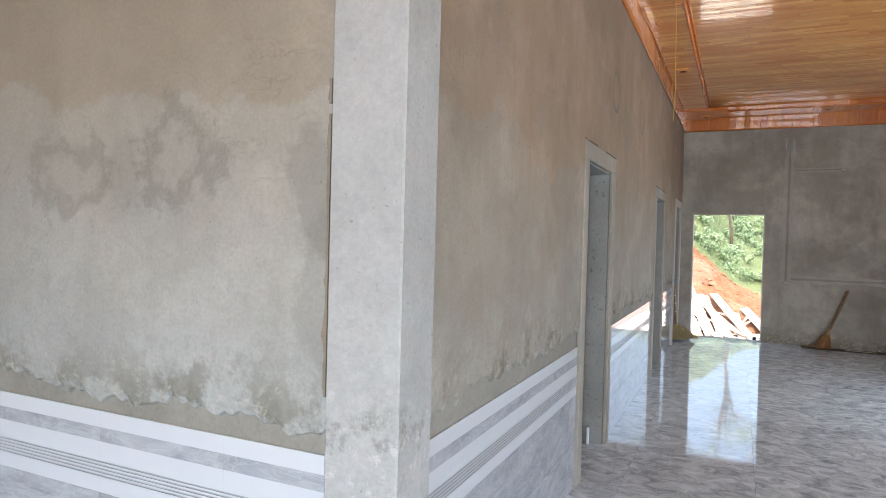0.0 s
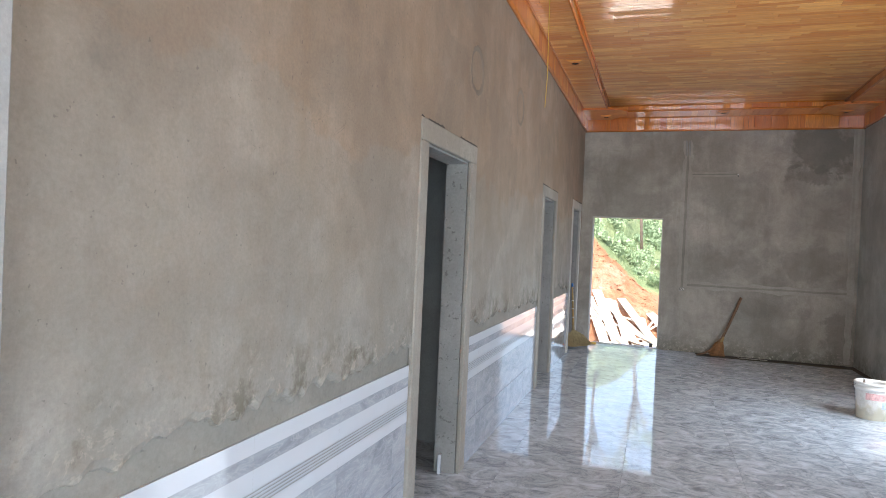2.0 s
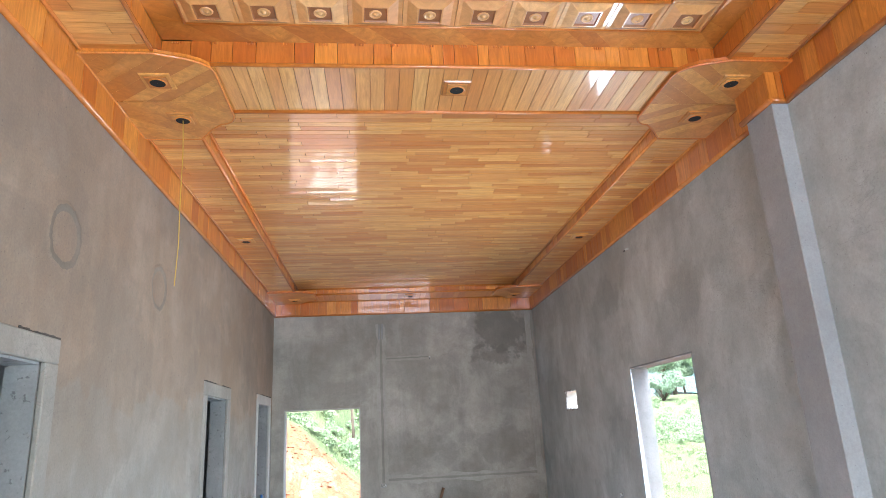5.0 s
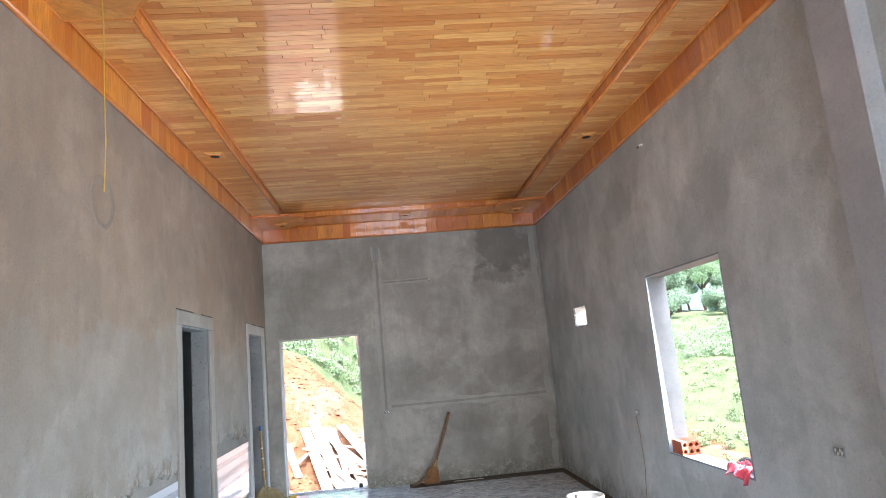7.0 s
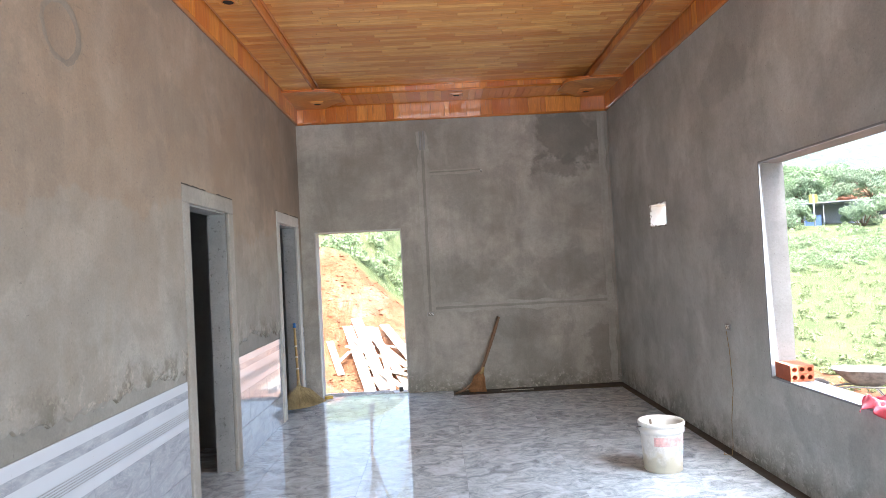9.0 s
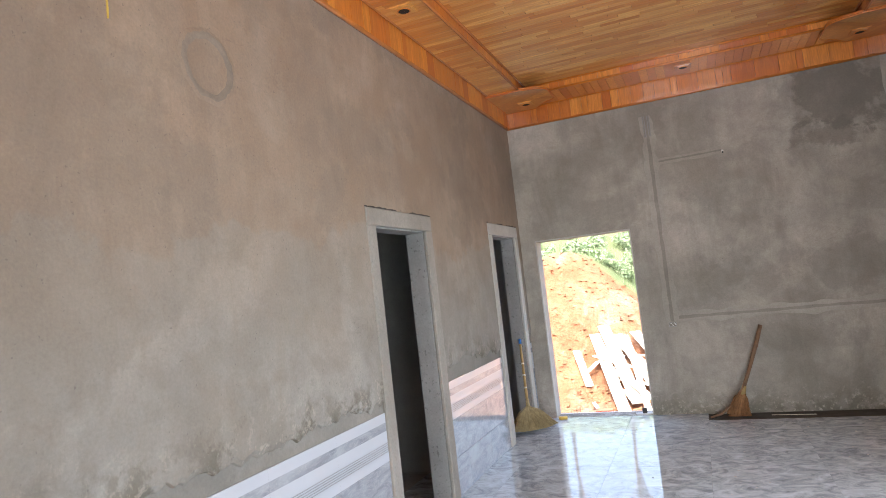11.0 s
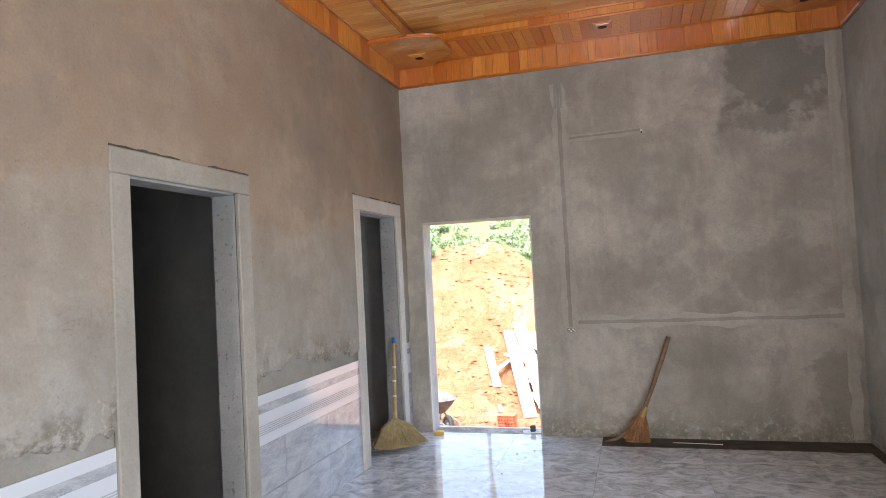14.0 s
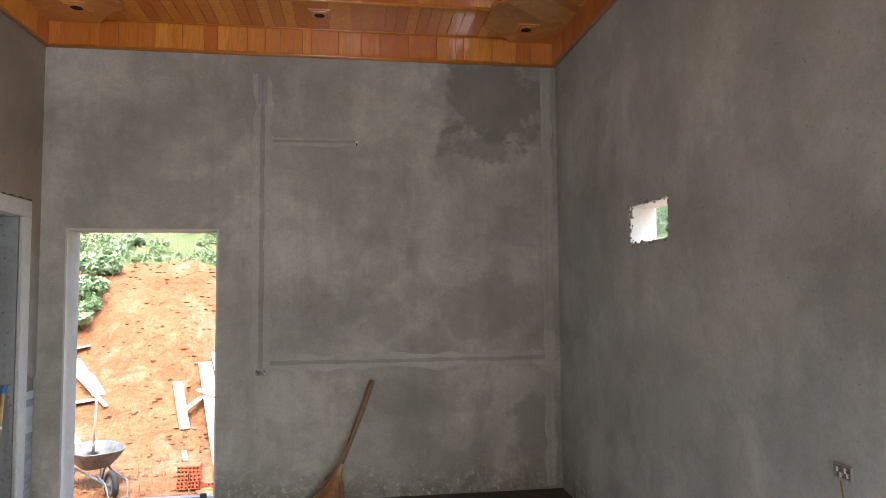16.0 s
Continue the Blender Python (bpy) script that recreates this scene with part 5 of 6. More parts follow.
def hollow_brick(place, rx=0, ry=0, rz=0, label="red hollow clay brick with six holes", group=""):
    """A 220 x 105 x 150 clay brick with six round holes from end to end along y."""
    w, l, h, r = 0.15, 0.22, 0.105, 0.017
    bm = bmesh.new()
    xs = [-w / 2 + w * k / 3 for k in range(4)]
    zs = [0, h / 2, h]
    for y, s in ((-l / 2, -1), (l / 2, 1)):
        for i in range(3):
            for j in range(2):
                cx, cz = (xs[i] + xs[i + 1]) / 2, (zs[j] + zs[j + 1]) / 2
                out, inn, deep = [], [], []
                for k in range(12):
                    a = 2 * math.pi * (k + 0.5) / 12
                    ca, sa = math.cos(a), math.sin(a)
                    q = min((w / 6) / max(abs(ca), 1e-6), (h / 4) / max(abs(sa), 1e-6))
                    out.append(bm.verts.new((cx + ca * q, y, cz + sa * q)))
                    inn.append(bm.verts.new((cx + ca * r, y, cz + sa * r)))
                    deep.append(bm.verts.new((cx + ca * r, y - s * 0.06, cz + sa * r)))
                for k in range(12):
                    m = (k + 1) % 12
                    bm.faces.new([out[k], out[m], inn[m], inn[k]])
                    bm.faces.new([inn[k], inn[m], deep[m], deep[k]])
                bm.faces.new(deep)
    for pts in (((-w / 2, 0), (w / 2, 0)), ((w / 2, 0), (w / 2, h)), ((w / 2, h), (-w / 2, h)), ((-w / 2, h), (-w / 2, 0))):
        (xa, za), (xb, zb) = pts
        bm.faces.new([bm.verts.new(p) for p in ((xa, -l / 2, za), (xb, -l / 2, zb), (xb, l / 2, zb), (xa, l / 2, za))])
    bmesh.ops.recalc_face_normals(bm, faces=bm.faces)
    ob = part("brick", bm, M["brick"])
    ob.matrix_basis = pose(*place, rx, ry, rz)
    return tagged(ob, label, "brick", group)


gz = ground_height(-0.85, 16.3) + 0.03
first = hollow_brick((-0.98, 16.3, gz), 0, 0, 4, group="bricks stacked outside the doorway")
for x, y, z, r in ((-0.82, 16.31, 0, -3), (-0.97, 16.3, 0.106, 2), (-0.81, 16.3, 0.106, 6), (-0.96, 16.31, 0.212, -5), (-0.82, 16.31, 0.212, 3), (-0.62, 16.2, 0, 40)):
    copy_thing(first, pose(x, y, gz + z, 0, 0, r))
bm = bmesh.new()
lathe(bm, ((0.001, 0), (0.09, 0), (0.11, 0.04), (0.115, 0.09), (0.12, 0.092), (0.108, 0.05), (0.085, 0.01), (0.001, 0.01)), 20)
tub = part("plastic_tub", bm, plain("faded_orange_plastic", (0.55, 0.20, 0.10), 0.5))
tub.matrix_basis = pose(-0.58, 15.95, ground_height(-0.58, 15.95) + 0.02, 8, 0, 0)
tagged(tub, "faded orange plastic tub by the brick stack", "tub")

# step outside the doorway
bm = bmesh.new()
soft_box(bm, -0.95, 0.65, FY + 0.19, 12.04, -0.8, -0.012, 0.015)
structure(part("pavement_doorstep", bm, plain("pale_cement_screed", (0.70, 0.69, 0.66), 0.9, 0, 0.12, 5, 0.4)), "rough pale cement doorstep", "step")

def clods(count):
    """Loose lumps of earth, larger ones fewer, as one mesh."""
    r = random.Random(23)
    v, f = [], []
    for k in range(count):
        x, y = r.uniform(-4.8, 2.2), r.uniform(14.8, 22.9)
        q = 0.014 + 0.06 * r.random() ** 3
        z, i = ground_height(x, y) + q * 0.15, len(v)
        a = r.uniform(0, 6.28)
        for c, w, h in ((1, 0, 0), (0, 1, 0), (-1, 0, 0), (0, -1, 0), (0, 0, 1), (0, 0, -1)):
            e = q * r.uniform(0.55, 1.25)
            v.append((x + e * (c * math.cos(a) - w * math.sin(a)), y + e * (c * math.sin(a) + w * math.cos(a)), z + e * h * 0.4))
        f += [(i + p, i + (p + 1) % 4, i + 4) for p in range(4)] + [(i + (p + 1) % 4, i + p, i + 5) for p in range(4)]
    me = bpy.data.meshes.new("earth_clods")
    me.from_pydata(v, [], f)
    me.materials.append(M["soil"])
    return tagged(new("earth_clods", me), "loose clods of red earth on the bank", "clods", kind="stuff")


clods(3000)

# ---- things on the window sill and by the right wall ----
hollow_brick((3.205, 7.86, 0.703), 0, 0, -4, "red six-hole clay brick standing on the window sill")


def cloth():
    bm = bmesh.new()
    g = []
    for j in range(26):
        row = []
        for i in range(26):
            u, v = i / 25, j / 25
            x = RX - 0.05 + 0.20 * u
            y = 6.73 + 0.30 * v
            z = 0.745 + 0.03 * noise.noise(Vector((u * 5, v * 5, 1))) + 0.02 * noise.noise(Vector((u * 12, v * 12, 4)))
            if u < 0.22:
                d = (0.22 - u) / 0.22
                x = RX - 0.012 - 0.02 * math.sin(v * 17) * d - 0.03 * d
                z = 0.735 - 0.075 * d * (0.7 + 0.4 * math.sin(v * 6 + 1))
            row.append(bm.verts.new((x, y, z)))
        g.append(row)
    for a, b in zip(g, g[1:]):
        for k in range(25):
            bm.faces.new([a[k], a[k + 1], b[k + 1], b[k]]).smooth = True
    bmesh.ops.solidify(bm, geom=bm.faces[:], thickness=0.004)
    ob = part("plastic_bag", bm, plain("crumpled_red_plastic", (0.62, 0.13, 0.17), 0.35, 0, 0.2, 20, 0.4))
    return tagged(ob, "crumpled red plastic bag hanging over the sill", "bag")


cloth()


def bucket():
    t = empty("bucket", (2.42, 8.30, 0.0), 20)
    bm = bmesh.new()
    lathe(bm, ((0.001, 0.0), (0.132, 0.0), (0.138, 0.006), (0.152, 0.27), (0.153, 0.285), (0.163, 0.287), (0.165, 0.318), (0.160, 0.322), (0.158, 0.335), (0.168, 0.337), (0.170, 0.352),
               (0.166, 0.362), (0.155, 0.362), (0.151, 0.34), (0.134, 0.012), (0.001, 0.012)), 40)
    n = Nodes("dirty_white_bucket_plastic", 0.45)
    v = n.at()
    sep = n.add("SeparateXYZ")
    n.link(v, sep.inputs[0])
    low = n.math("ADD", sep.outputs["Z"], n.grey(n.noise(v, 9, 5), 0.3, 0.7, -0.07, 0.07))
    c = n.mix(n.grey(low, 0.08, 0.15, 0.8, 0.0), (0.74, 0.72, 0.68), (0.55, 0.50, 0.36))
    c = n.mix(n.grey(n.noise(v, 14, 6, 0.7), 0.52, 0.66, 0, 0.5), c, (0.45, 0.42, 0.36))
    n.color(c)
    part("pail", bm, n.mat, t)
    for a0, a1, z0, z1, col, nm in ((-150, -20, 0.20, 0.265, (0.70, 0.42, 0.40), "faded_pink_print"), (-95, -40, 0.12, 0.19, (0.50, 0.58, 0.72), "faded_blue_print")):
        bm = bmesh.new()
        prev = None
        for k in range(15):
            a = radians(a0 + (a1 - a0) * k / 14)
            row = []
            for z in (z0, z1):
                q = 0.138 + (z - 0.006) * 0.053 + 0.0012
                row.append(bm.verts.new((q * math.cos(a), q * math.sin(a), z)))
            if prev:
                bm.faces.new([prev[0], row[0], row[1], prev[1]])
            prev = row
        part("label", bm, plain(nm, col, 0.6, 0, 0.3, 30), t, "faded printed label")
    bm = bmesh.new()
    tube(bm, [(0.168 * math.cos(radians(a)), 0.02 + 0.168 * math.sin(radians(a)), 0.33 - 0.05 * math.sin(radians(a)) * (1 if a < 180 else 1)) for a in range(0, 181, 12)], 0.004, 6)
    part("handle", bm, M["steel"], t)
    bm = bmesh.new()
    tube(bm, [(-0.10, -0.03, 0.02), (-0.125, -0.04, 0.39)], 0.009, 8)
    part("stick", bm, M["bark"], t)
    return tagged(t, "dirty white plastic paint bucket on the tiled floor", "bucket")


bucket()

bm = bmesh.new()
for y0, y1 in ((6.42, 6.735), (6.09, 6.417)):
    soft_box(bm, -0.005, 0.005, y0, y1, 0, 0.36, 0.002)
lean = part("loose_tile", bm, marble("beige_grey_tile_back", (0.34, 0.31, 0.29), (0.42, 0.39, 0.37), (0.46, 0.43, 0.41), 0.4, 2.0))
lean.matrix_basis = pose(2.99, 0, 0.0, 0, 17, 0)
tagged(lean, "beige-grey floor tile leaning against the side wall", "tile")

# second low pieces on the right wall
M["box"] = plain("grey_plastic_box", (0.35, 0.35, 0.34), 0.6)
M["yellow"] = plain("yellow_cable_sheath", (0.60, 0.39, 0.06), 0.5)
M["ochre"] = plain("dusty_ochre_cable_sheath", (0.34, 0.24, 0.11), 0.7)
M["white_plastic"] = plain("white_plastic", (0.75, 0.75, 0.73), 0.4)
M["black_plastic"] = plain("black_plastic", (0.03, 0.03, 0.03), 0.5)


def back_box(name, place, axis, label):
    """A sunk double outlet box with bare wire ends; axis: the wall's direction."""
    t = empty(name, place, 0 if axis == "y" else 90)
    bm = bmesh.new()
    for x0, x1, z0, z1 in ((-0.055, 0.055, -0.035, -0.029), (-0.055, 0.055, 0.029, 0.035), (-0.055, -0.049, -0.029, 0.029), (0.049, 0.055, -0.029, 0.029)):
        box(bm, x0, x1, -0.012, 0.004, z0, z1)
    part("rim", bm, M["box"], t)
    bm = bmesh.new()
    box(bm, -0.049, 0.049, -0.002, 0.004, -0.029, 0.029)
    part("back", bm, M["patch_dark"], t)
    for k, (x, z) in enumerate(((-0.03, 0.01), (-0.01, -0.012), (0.018, 0.012), (0.032, -0.008))):
        bm = bmesh.new()
        tube(bm, [(x, 0.0, z), (x + 0.008, -0.02, z + 0.01), (x + 0.02, -0.028, z - 0.006)], 0.0045, 6)
        part("wire_end", bm, M["white_plastic"], t)
    t.scale = (0.75, 0.75, 0.75)
    return tagged(t, label, "outlet box")


back_box("outlet_box", (0.71, FY, 0.985), "y", "open grey outlet box with bare wires in the end wall")
back_box("outlet_box", (RX, 8.62, 0.985), "x", "open outlet box with bare wires in the side wall").rotation_euler[2] = radians(-90)
back_box("outlet_box", (RX, 5.82, 0.99), "x", "open outlet box in the side wall beside the pilaster").rotation_euler[2] = radians(-90)

bm = bmesh.new()
tube(bm, [(RX - 0.025, 8.61, 0.96), (RX - 0.018, 8.59, 0.8), (RX - 0.022, 8.56, 0.5), (RX - 0.03, 8.60, 0.25), (RX - 0.05, 8.56, 0.06), (RX - 0.09, 8.50, 0.006), (RX - 0.14, 8.53, 0.006), (RX - 0.11, 8.58, 0.006)], 0.0026, 6)
tagged(part("cable", bm, M["ochre"]), "thin dusty ochre cable hanging from an outlet box to the floor", "cable")
bm = bmesh.new()
tube(bm, [(-0.54, 5.63, 3.70), (-0.525, 5.625, 3.45), (-0.52, 5.62, 3.1), (-0.515, 5.625, 2.85), (-0.525, 5.63, 2.6)], 0.0032, 6)
tagged(part("cable", bm, M["yellow"]), "thin yellow cable hanging from a ceiling lamp hole", "cable")


def wall_stub(place, d, label):
    """A short cable stub with a small clip."""
    t = empty("cable_stub", place)
    bm = bmesh.new()
    tube(bm, [(0, 0, 0), tuple(0.02 * c for c in d), (0.035 * d[0], 0.035 * d[1], -0.012)], 0.009, 8)
    part("sleeve", bm, M["white_plastic"], t)
    bm = bmesh.new()
    tube(bm, [(0.035 * d[0], 0.035 * d[1], -0.012), (0.05 * d[0], 0.05 * d[1], -0.03)], 0.006, 8)
    part("core", bm, M["black_plastic"], t)
    return tagged(t, label, "cable stub")


wall_stub((1.45, FY, 2.805), (0.0, -1, 0), "short cable stub sticking out of the end wall")
wall_stub((RX, 7.66, 3.335), (-1, 0.0, 0), "short cable stub high on the side wall")


# ---- patched chases and marks in the render ----


def chase(name, a, b, wide, parent, material, normal, seed=0.0, groove="patch_dark"):
    """A cable chase filled with mortar: a slightly hollow strip with crumbled edges, proud of the wall by a hair."""
    a, b, nrm = Vector(a), Vector(b), Vector(normal)
    d = (b - a)
    side = d.normalized().cross(nrm)
    n = max(4, int(d.length / 0.04))
    bm = bmesh.new()
    prev = None
    for i in range(n + 1):
        p = a + d * i / n
        row = []
        for s, out in ((-1.7, 0.0006), (-0.95, 0.006), (-0.45, 0.0018), (0.4, 0.0018), (0.9, 0.006), (1.6, 0.0006)):
            j = 1 + 0.5 * noise.noise(p * 7 + Vector((s * 3, seed, 0)))
            row.append(bm.verts.new(p + side * (s * wide / 2 * j) + nrm * out))
        if prev:
            for k in range(5):
                f = bm.faces.new([prev[k], prev[k + 1], row[k + 1], row[k]])
                f.smooth = True
                # The darker middle row paints the shade inside the groove.
                f.material_index = 1 if k == 2 else 0
        prev = row
    bmesh.ops.recalc_face_normals(bm, faces=bm.faces)
    return part(name, bm, [material, M[groove]], parent)


chase("chase", (0.71, FY, 3.34), (0.71, FY, 1.02), 0.085, wall_far, M["patch"], (0, -1, 0))
chase("chase", (0.76, FY, 1.055), (3.0, FY, 1.055), 0.075, wall_far, M["patch"], (0, -1, 0), 3)
chase("chase", (0.75, FY, 2.80), (1.44, FY, 2.815), 0.045, wall_far, M["patch"], (0, -1, 0), 5)
chase("chase", (3.03, FY, 3.5), (3.03, FY, 0.02), 0.055, wall_far, M["patch"], (0, -1, 0), 7, "patch")
for x in (0.685, 0.735):
    chase("conduit_slot", (x, FY - 0.004, 3.34), (x, FY - 0.004, 3.10), 0.02, wall_far, M["reveal"], (0, -1, 0), x)


bm = bmesh.new()
for k in range(92):
    z = 1.08 + k * 0.0105
    w = 0.002 + 0.013 * noise.noise(Vector((z * 9, 0, 2))) + 0.006 * noise.noise(Vector((z * 31, 0, 5)))
    if w < -0.002:
        continue
    box(bm, COL[0] - 0.036 - w, COL[0] - 0.028, 1.590, 1.5985, z, z + 0.0104)
part("crack", bm, M["ring"], wall_porch, "crumbled dark joint beside the column")


def ring_mark(y, z, ry, rz, wall_x, parent, material):
    """A round patch with a raised, uneven rim where a fitting was plastered over."""
    bm = bmesh.new()
    prof = ((0.0, 0.0015), (0.5, 0.002), (0.76, 0.0015), (0.85, 0.006), (0.98, 0.006), (1.09, 0.0006))
    rings = []
    for q, out in prof[1:]:
        ring = []
        for k in range(48):
            a = 2 * math.pi * k / 48
            j = 1 + 0.07 * noise.noise(Vector((math.cos(a) * 2, math.sin(a) * 2, y))) + 0.07 * q * noise.noise(Vector((math.cos(a) * 6, math.sin(a) * 6, y + q * 5)))
            ring.append(bm.verts.new((wall_x + out, y + math.cos(a) * ry * q * j, z + math.sin(a) * rz * q * j)))
        rings.append(ring)
    c = bm.verts.new((wall_x + 0.0015, y, z))
    for k in range(48):
        bm.faces.new([c, rings[0][k], rings[0][(k + 1) % 48]])
    for s, e in zip(rings, rings[1:]):
        for k in range(48):
            f = bm.faces.new([s[k], e[k], e[(k + 1) % 48], s[(k + 1) % 48]])
            f.smooth = True
            # The rim rows take a darker brown than the patch.
            f.material_index = 1 if e is rings[2] or e is rings[3] else 0
    bmesh.ops.recalc_face_normals(bm, faces=bm.faces)
    return part("round_patch", bm, [material, M["ring"]], parent)


ring_mark(6.50, 2.79, 0.165, 0.165, LX, wall_left, M["left"])
ring_mark(5.08, 2.74, 0.17, 0.17, LX, wall_left, M["left"])


# broken edge round the small wall opening
bm = bmesh.new()
cr = random.Random(9)
for k in range(64):
    u = k / 64 * 4
    s, q = int(u), u - int(u)
    y, z = ((9.82 + 0.49 * q, 1.89), (10.31, 1.89 + 0.235 * q), (10.31 - 0.49 * q, 2.125), (9.82, 2.125 - 0.235 * q))[s]
    r = cr.uniform(0.008, 0.022)
    m = Matrix.Translation((RX + cr.uniform(0.0, 0.02), y + cr.uniform(-0.006, 0.006), z + cr.uniform(-0.006, 0.006))) @ pose(0, 0, 0, cr.uniform(0, 90), cr.uniform(0, 90), 0) @ Matrix.Diagonal((r * 0.5, r, r * 0.8, 1))
    bmesh.ops.create_icosphere(bm, subdivisions=1, radius=1, matrix=m)
part("broken_edge", bm, M["patch_dark"], wall_right, "crumbled edge of a knocked-out hole")
bm = bmesh.new()
for y0, y1, z0, z1 in ((9.818, 9.826, 1.89, 2.125), (10.304, 10.312, 1.89, 2.125), (9.82, 10.31, 1.888, 1.896), (9.82, 10.31, 2.119, 2.127)):
    box(bm, RX + 0.004, RX + 0.172, y0, y1, z0, z1)
# The mortar's base is raised to near white to hold the outdoor light.
part("hole_lining", bm, plain("pale_mortar_with_daylight", (0.80, 0.79, 0.76), 0.9, 0, 0.1, 12, 0.5), wall_right, "pale mortar inside the knocked-out hole")


# ---- brooms ----
M["bamboo"] = plain("yellow_bamboo", (0.42, 0.285, 0.11), 0.45, 0, 0.2, 12)
M["straw"] = plain("dry_straw", (0.42, 0.335, 0.175), 0.85, 0, 0.25, 30)
M["straw_brown"] = plain("brown_palm_fibre", (0.27, 0.135, 0.055), 0.9, 0, 0.25, 30)
M["stick"] = plain("weathered_stick", (0.20, 0.12, 0.07), 0.8, 0, 0.3, 15)
M["blue"] = plain("blue_plastic", (0.04, 0.18, 0.50), 0.4)
M["tie"] = plain("pale_binding", (0.70, 0.66, 0.55), 0.6)


def straw_fan(neck, spread, count, material, parent, seed, thick=0.002, bend=0.12):
    """Loose stalks from the neck of a broom to points on the floor; spread(u, v) gives the end point."""
    r = random.Random(seed)
    bm = bmesh.new()
    nk = Vector(neck)
    for k in range(count):
        u, v = r.uniform(-1, 1), r.uniform(-1, 1)
        e = Vector(spread(u, v))
        s = nk + Vector((r.uniform(-0.012, 0.012), r.uniform(-0.012, 0.012), r.uniform(0, 0.05)))
        mid = (s + e) / 2 + Vector((0, 0, bend * r.uniform(0.05, 0.5) * abs(u))) + Vector((r.uniform(-0.01, 0.01), r.uniform(-0.01, 0.01), 0))
        tube(bm, [s, mid, e], [thick, thick * 1.4, thick * 0.8], 4, False)
    return part("bristles", bm, material, parent)


def grass_broom():
    t = empty("grass_broom", (0, 0, 0))
    top, neck = Vector((-0.965, 11.40, 0.96)), Vector((-0.88, 11.115, 0.23))
    d = neck - top
    bm = bmesh.new()
    n = 12
    path = [top + d * (k / n) for k in range(n + 1)]
    tube(bm, path, [0.0125 + 0.004 * k / n + (0.002 if k % 3 == 0 else 0) for k in range(n + 1)], 10)
    part("handle", bm, M["bamboo"], t)
    bm = bmesh.new()
    tube(bm, [top - d * 0.03, top + d * 0.045], 0.0165, 10)
    part("cap", bm, M["blue"], t, "blue plastic cap")
    for k in (0.33, 0.5, 0.68):
        bm = bmesh.new()
        tube(bm, [top + d * k, top + d * (k + 0.022)], 0.0185, 10)
        part("binding", bm, M["tie"], t, "pale plastic binding")
    bm = bmesh.new()
    tube(bm, [top + d * 0.86, neck - Vector((0, 0, 0.02)), neck + Vector((0.0, -0.02, -0.10))], [0.019, 0.026, 0.05], 12)
    part("neck", bm, M["straw"], t)
    base = Vector((-0.83, 11.08, 0.012))
    side = Vector((0.21, 0.17, 0))
    straw_fan(neck, lambda u, v: base + side * u + Vector((0.05, -0.07, 0)) * v + Vector((0, 0, 0.02 * abs(v) + 0.03 * abs(u) ** 2)), 420, M["straw"], t, 3, 0.0026)
    bm = bmesh.new()
    tops = []
    for ring, (q, h) in enumerate(((0.04, 0.20), (0.55, 0.10), (0.92, 0.03))):
        row = []
        for k in range(20):
            a = 2 * math.pi * k / 20
            p = base + side * (math.cos(a) * q) + Vector((0.05, -0.07, 0)) * (math.sin(a) * q)
            c = neck * (1 - q) + p * q
            row.append(bm.verts.new((c.x, c.y, h)))
        tops.append(row)
    for a, b in zip(tops, tops[1:]):
        for k in range(20):
            bm.faces.new([a[k], a[(k + 1) % 20], b[(k + 1) % 20], b[k]]).smooth = True
    part("core", bm, M["straw"], t)
    return tagged(t, "straw broom with a bamboo handle and blue cap beside a doorway", "broom")


def fibre_broom():
    t = empty("fibre_broom", (0, 0, 0))
    bm = bmesh.new()
    tube(bm, [(1.575, FY - 0.03, 0.91), (1.50, FY - 0.05, 0.70), (1.40, FY - 0.09, 0.45), (1.315, FY - 0.13, 0.25)], [0.020, 0.022, 0.019, 0.017], 10)
    part("handle", bm, M["stick"], t)
    bm = bmesh.new()
    tube(bm, [(1.40, FY - 0.10, 0.47), (1.31, FY - 0.14, 0.27), (1.22, FY - 0.17, 0.13), (1.08, FY - 0.19, 0.03), (0.97, FY - 0.20, 0.0)], [0.010, 0.013, 0.014, 0.014, 0.010], 8)
    part("bent_rib", bm, M["stick"], t)
    bm = bmesh.new()
    tube(bm, [(1.335, FY - 0.12, 0.30), (1.305, FY - 0.14, 0.21)], [0.022, 0.034], 10)
    part("binding", bm, M["bamboo"], t)
    straw_fan((1.31, FY - 0.14, 0.22), lambda u, v: (1.25 + 0.115 * u, FY - 0.17 - 0.05 * v, 0.006 + 0.03 * max(0, -u)), 420, M["straw_brown"], t, 8, 0.003)
    bm = bmesh.new()
    prev = None
    for q in (0.0, 0.5, 1.0):
        row = []
        for k in range(16):
            a = 2 * math.pi * k / 16
            row.append(bm.verts.new((1.31 - 0.07 * q + math.cos(a) * (0.03 + 0.07 * q), FY - 0.15 - 0.02 * q + math.sin(a) * (0.02 + 0.02 * q), 0.22 * (1 - q) + 0.004)))
        if prev:
            for k in range(16):
                bm.faces.new([prev[k], prev[(k + 1) % 16], row[(k + 1) % 16], row[k]]).smooth = True
        prev = row
    part("core", bm, M["straw_brown"], t)
    return tagged(t, "brown fibre broom with bent stick leaning on the wall", "broom")


grass_broom()
fibre_broom()

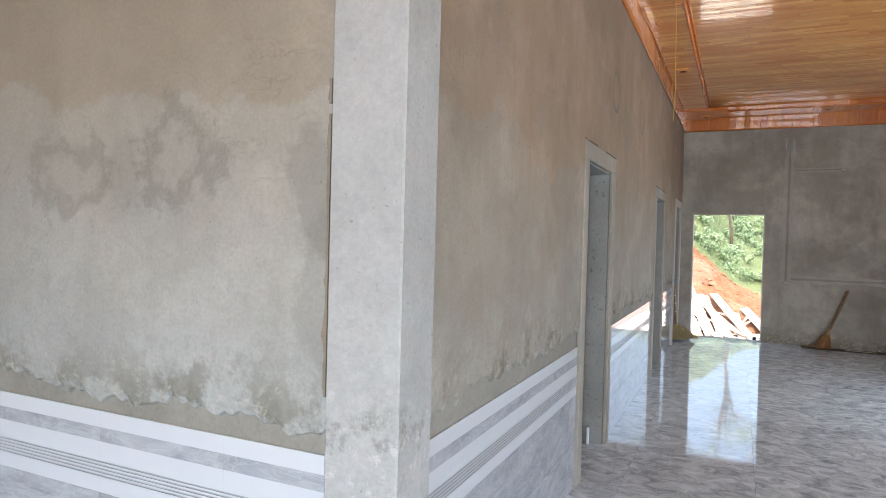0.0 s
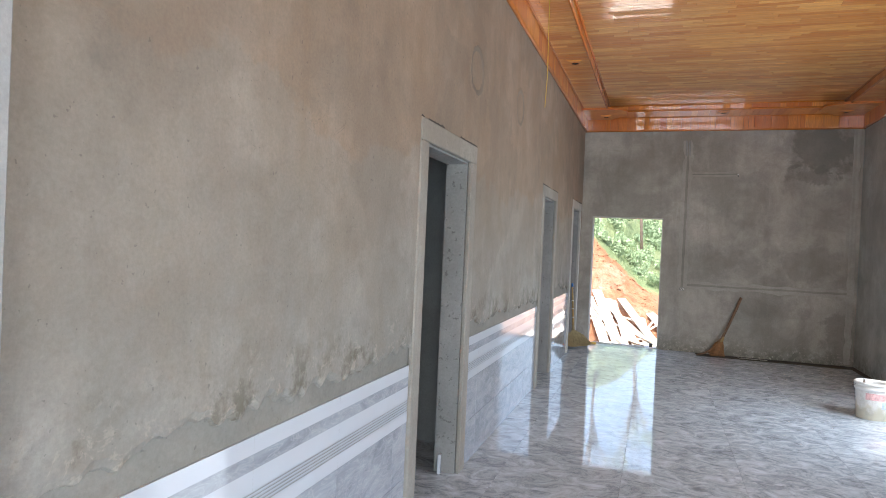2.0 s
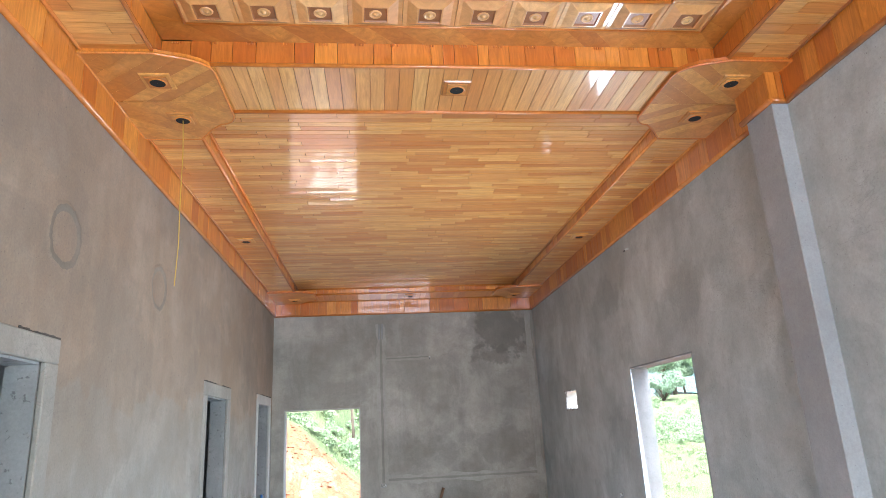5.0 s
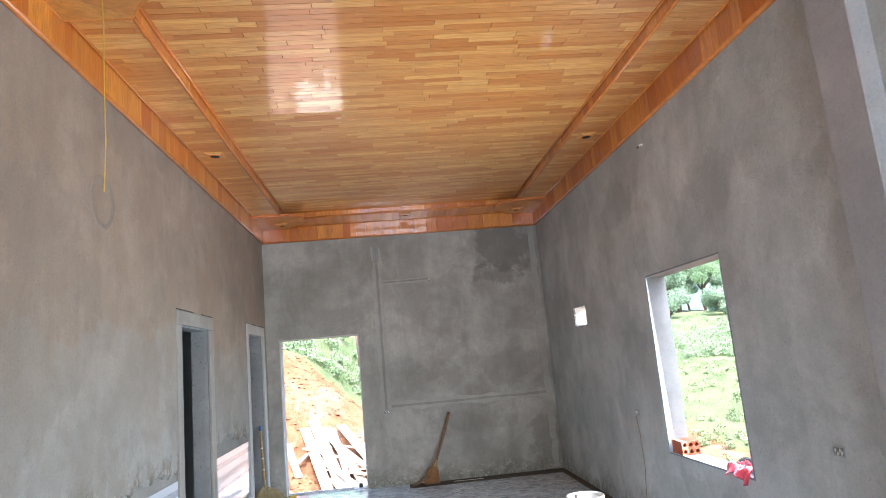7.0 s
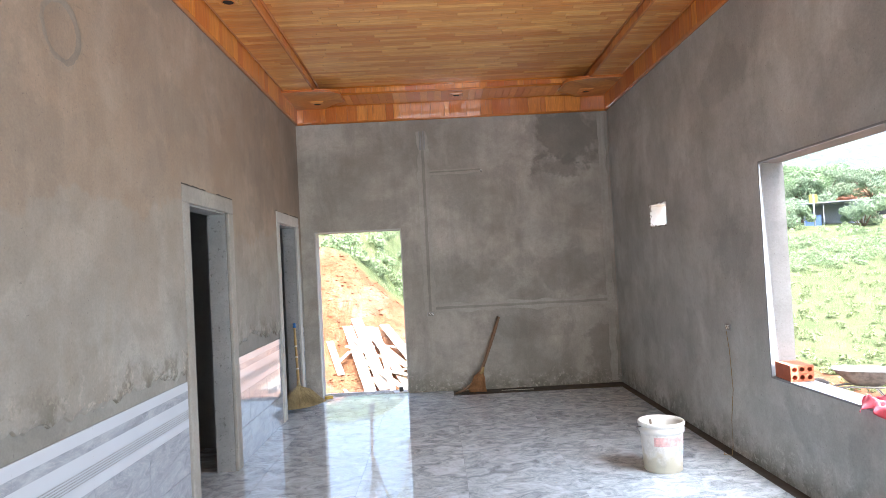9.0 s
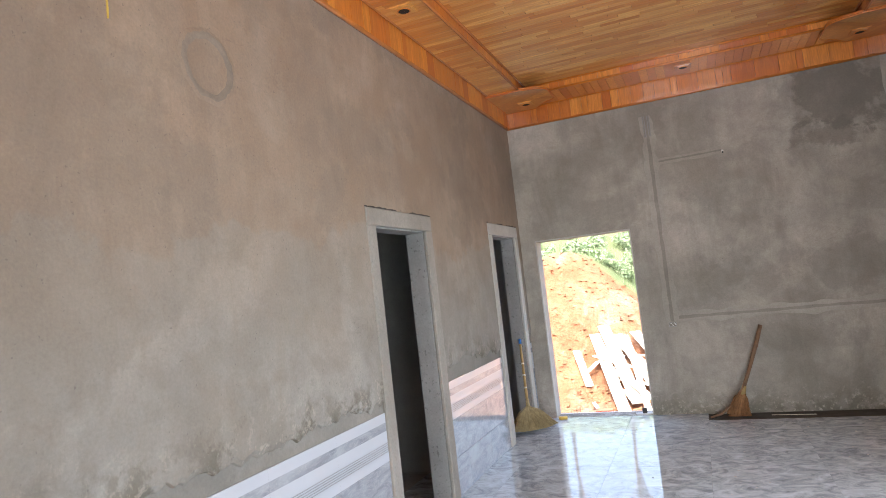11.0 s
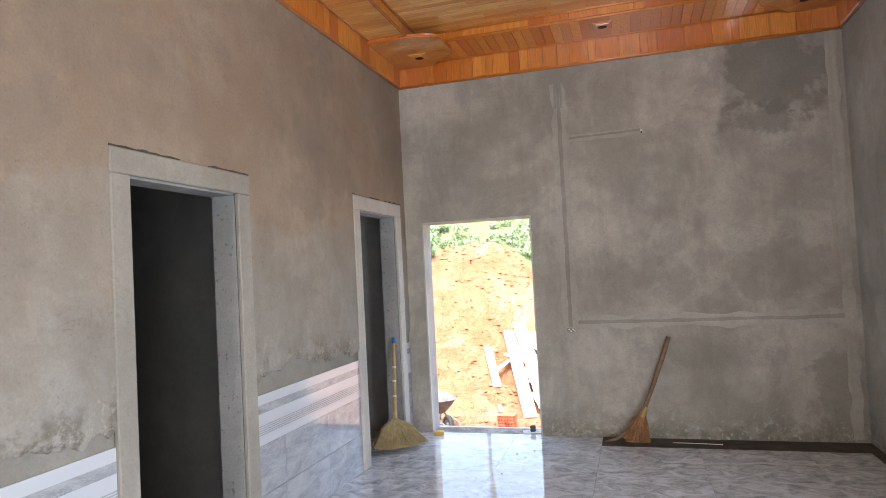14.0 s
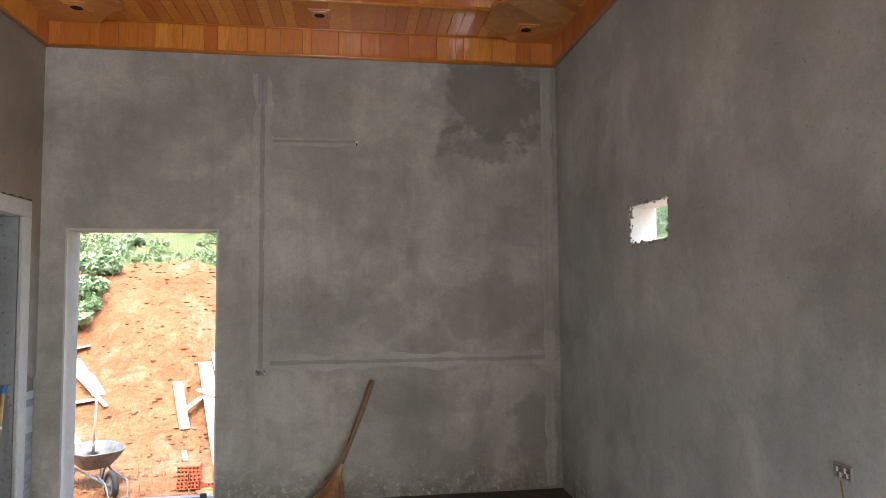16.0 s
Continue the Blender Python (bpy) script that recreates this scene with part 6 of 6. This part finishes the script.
# ---- small litter ----
bm = bmesh.new()
bmesh.ops.create_icosphere(bm, subdivisions=4, radius=1)
for v in bm.verts:
    k = 1 + 0.22 * noise.noise(v.co * 1.6) + 0.10 * noise.noise(v.co * 5) + 0.04 * noise.noise(v.co * 13)
    v.co = Vector((v.co.x * 0.2 * k, v.co.y * 0.26 * k, max(0.0, 0.15 + v.co.z * 0.2 * k)))
sack = part("rubbish_sack", bm, plain("crumpled_black_plastic", (0.03, 0.03, 0.032), 0.3, 0, 0.3, 20, 0.5), None, "", True)
sack.matrix_basis = pose(-1.40, 4.72, 0.0)
tagged(sack, "crumpled black plastic sack on the dark room's floor", "sack")
bm = bmesh.new()
soft_box(bm, -0.012, 0.012, -0.02, 0.02, 0, 0.13, 0.004)
chip = part("tile_offcut", bm, M["tile_white"])
chip.matrix_basis = pose(-1.02, 4.985, 0.0, -6, 0, 10)
tagged(chip, "narrow white tile offcut leaning in a doorway", "offcut")
bm = bmesh.new()
soft_box(bm, -0.05, 0.05, -0.03, 0.03, 0, 0.035, 0.008, None, 0, 2)
tape = part("tape_measure", bm, M["yellow"])
tape.matrix_basis = pose(-0.62, 11.62, 0.001, 0, 0, 20)
tagged(tape, "yellow tape measure lying by the end doorway", "tape measure")
# An invented tool shape that stands in for white rubble at the sill.
t = empty("spirit_tool", (0.28, 11.78, 0.0), 15)
bm = bmesh.new()
soft_box(bm, -0.09, 0.09, -0.05, 0.05, 0, 0.012, 0.003)
part("plate", bm, M["white_plastic"], t)
bm = bmesh.new()
soft_box(bm, -0.02, 0.03, -0.02, 0.02, 0.012, 0.07, 0.006)
part("grip", bm, M["black_plastic"], t, "black grip")
tagged(t, "invented white tool shape standing in for rubble on the door sill", "tool")
bm = bmesh.new()
tube(bm, [(1.55, FY - 0.16, 0.0), (1.95, FY - 0.2, 0.004)], 0.004, 6)
tagged(part("thin_stick", bm, M["tie"]), "thin pale stick lying along the end wall", "stick")
bm = bmesh.new()
lr = random.Random(4)
for k in range(120):
    x, y = lr.uniform(0.2, 3.0), lr.uniform(6.5, 11.3)
    s = lr.uniform(0.003, 0.010)
    bmesh.ops.create_icosphere(bm, subdivisions=1, radius=1, matrix=Matrix.Translation((x, y, s * 0.4)) @ Matrix.Diagonal((s, s * 0.8, s * 0.5, 1)))
tagged(part("mortar_crumbs", bm, M["mortar"]), "crumbs of mortar scattered on the floor", "crumbs", kind="stuff")
bm = bmesh.new()
for x0, x1, y0, y1 in ((0.95, RX, 11.385, FY), (RX - 0.098, RX, -3.0, 11.385)):
    box(bm, x0, x1, y0, y1, -0.011, -0.008)
structure(part("floor_edge", bm, M["dark_cement"]), "untiled dark cement strip along the walls", "floor")

tile_walls_and_floor()
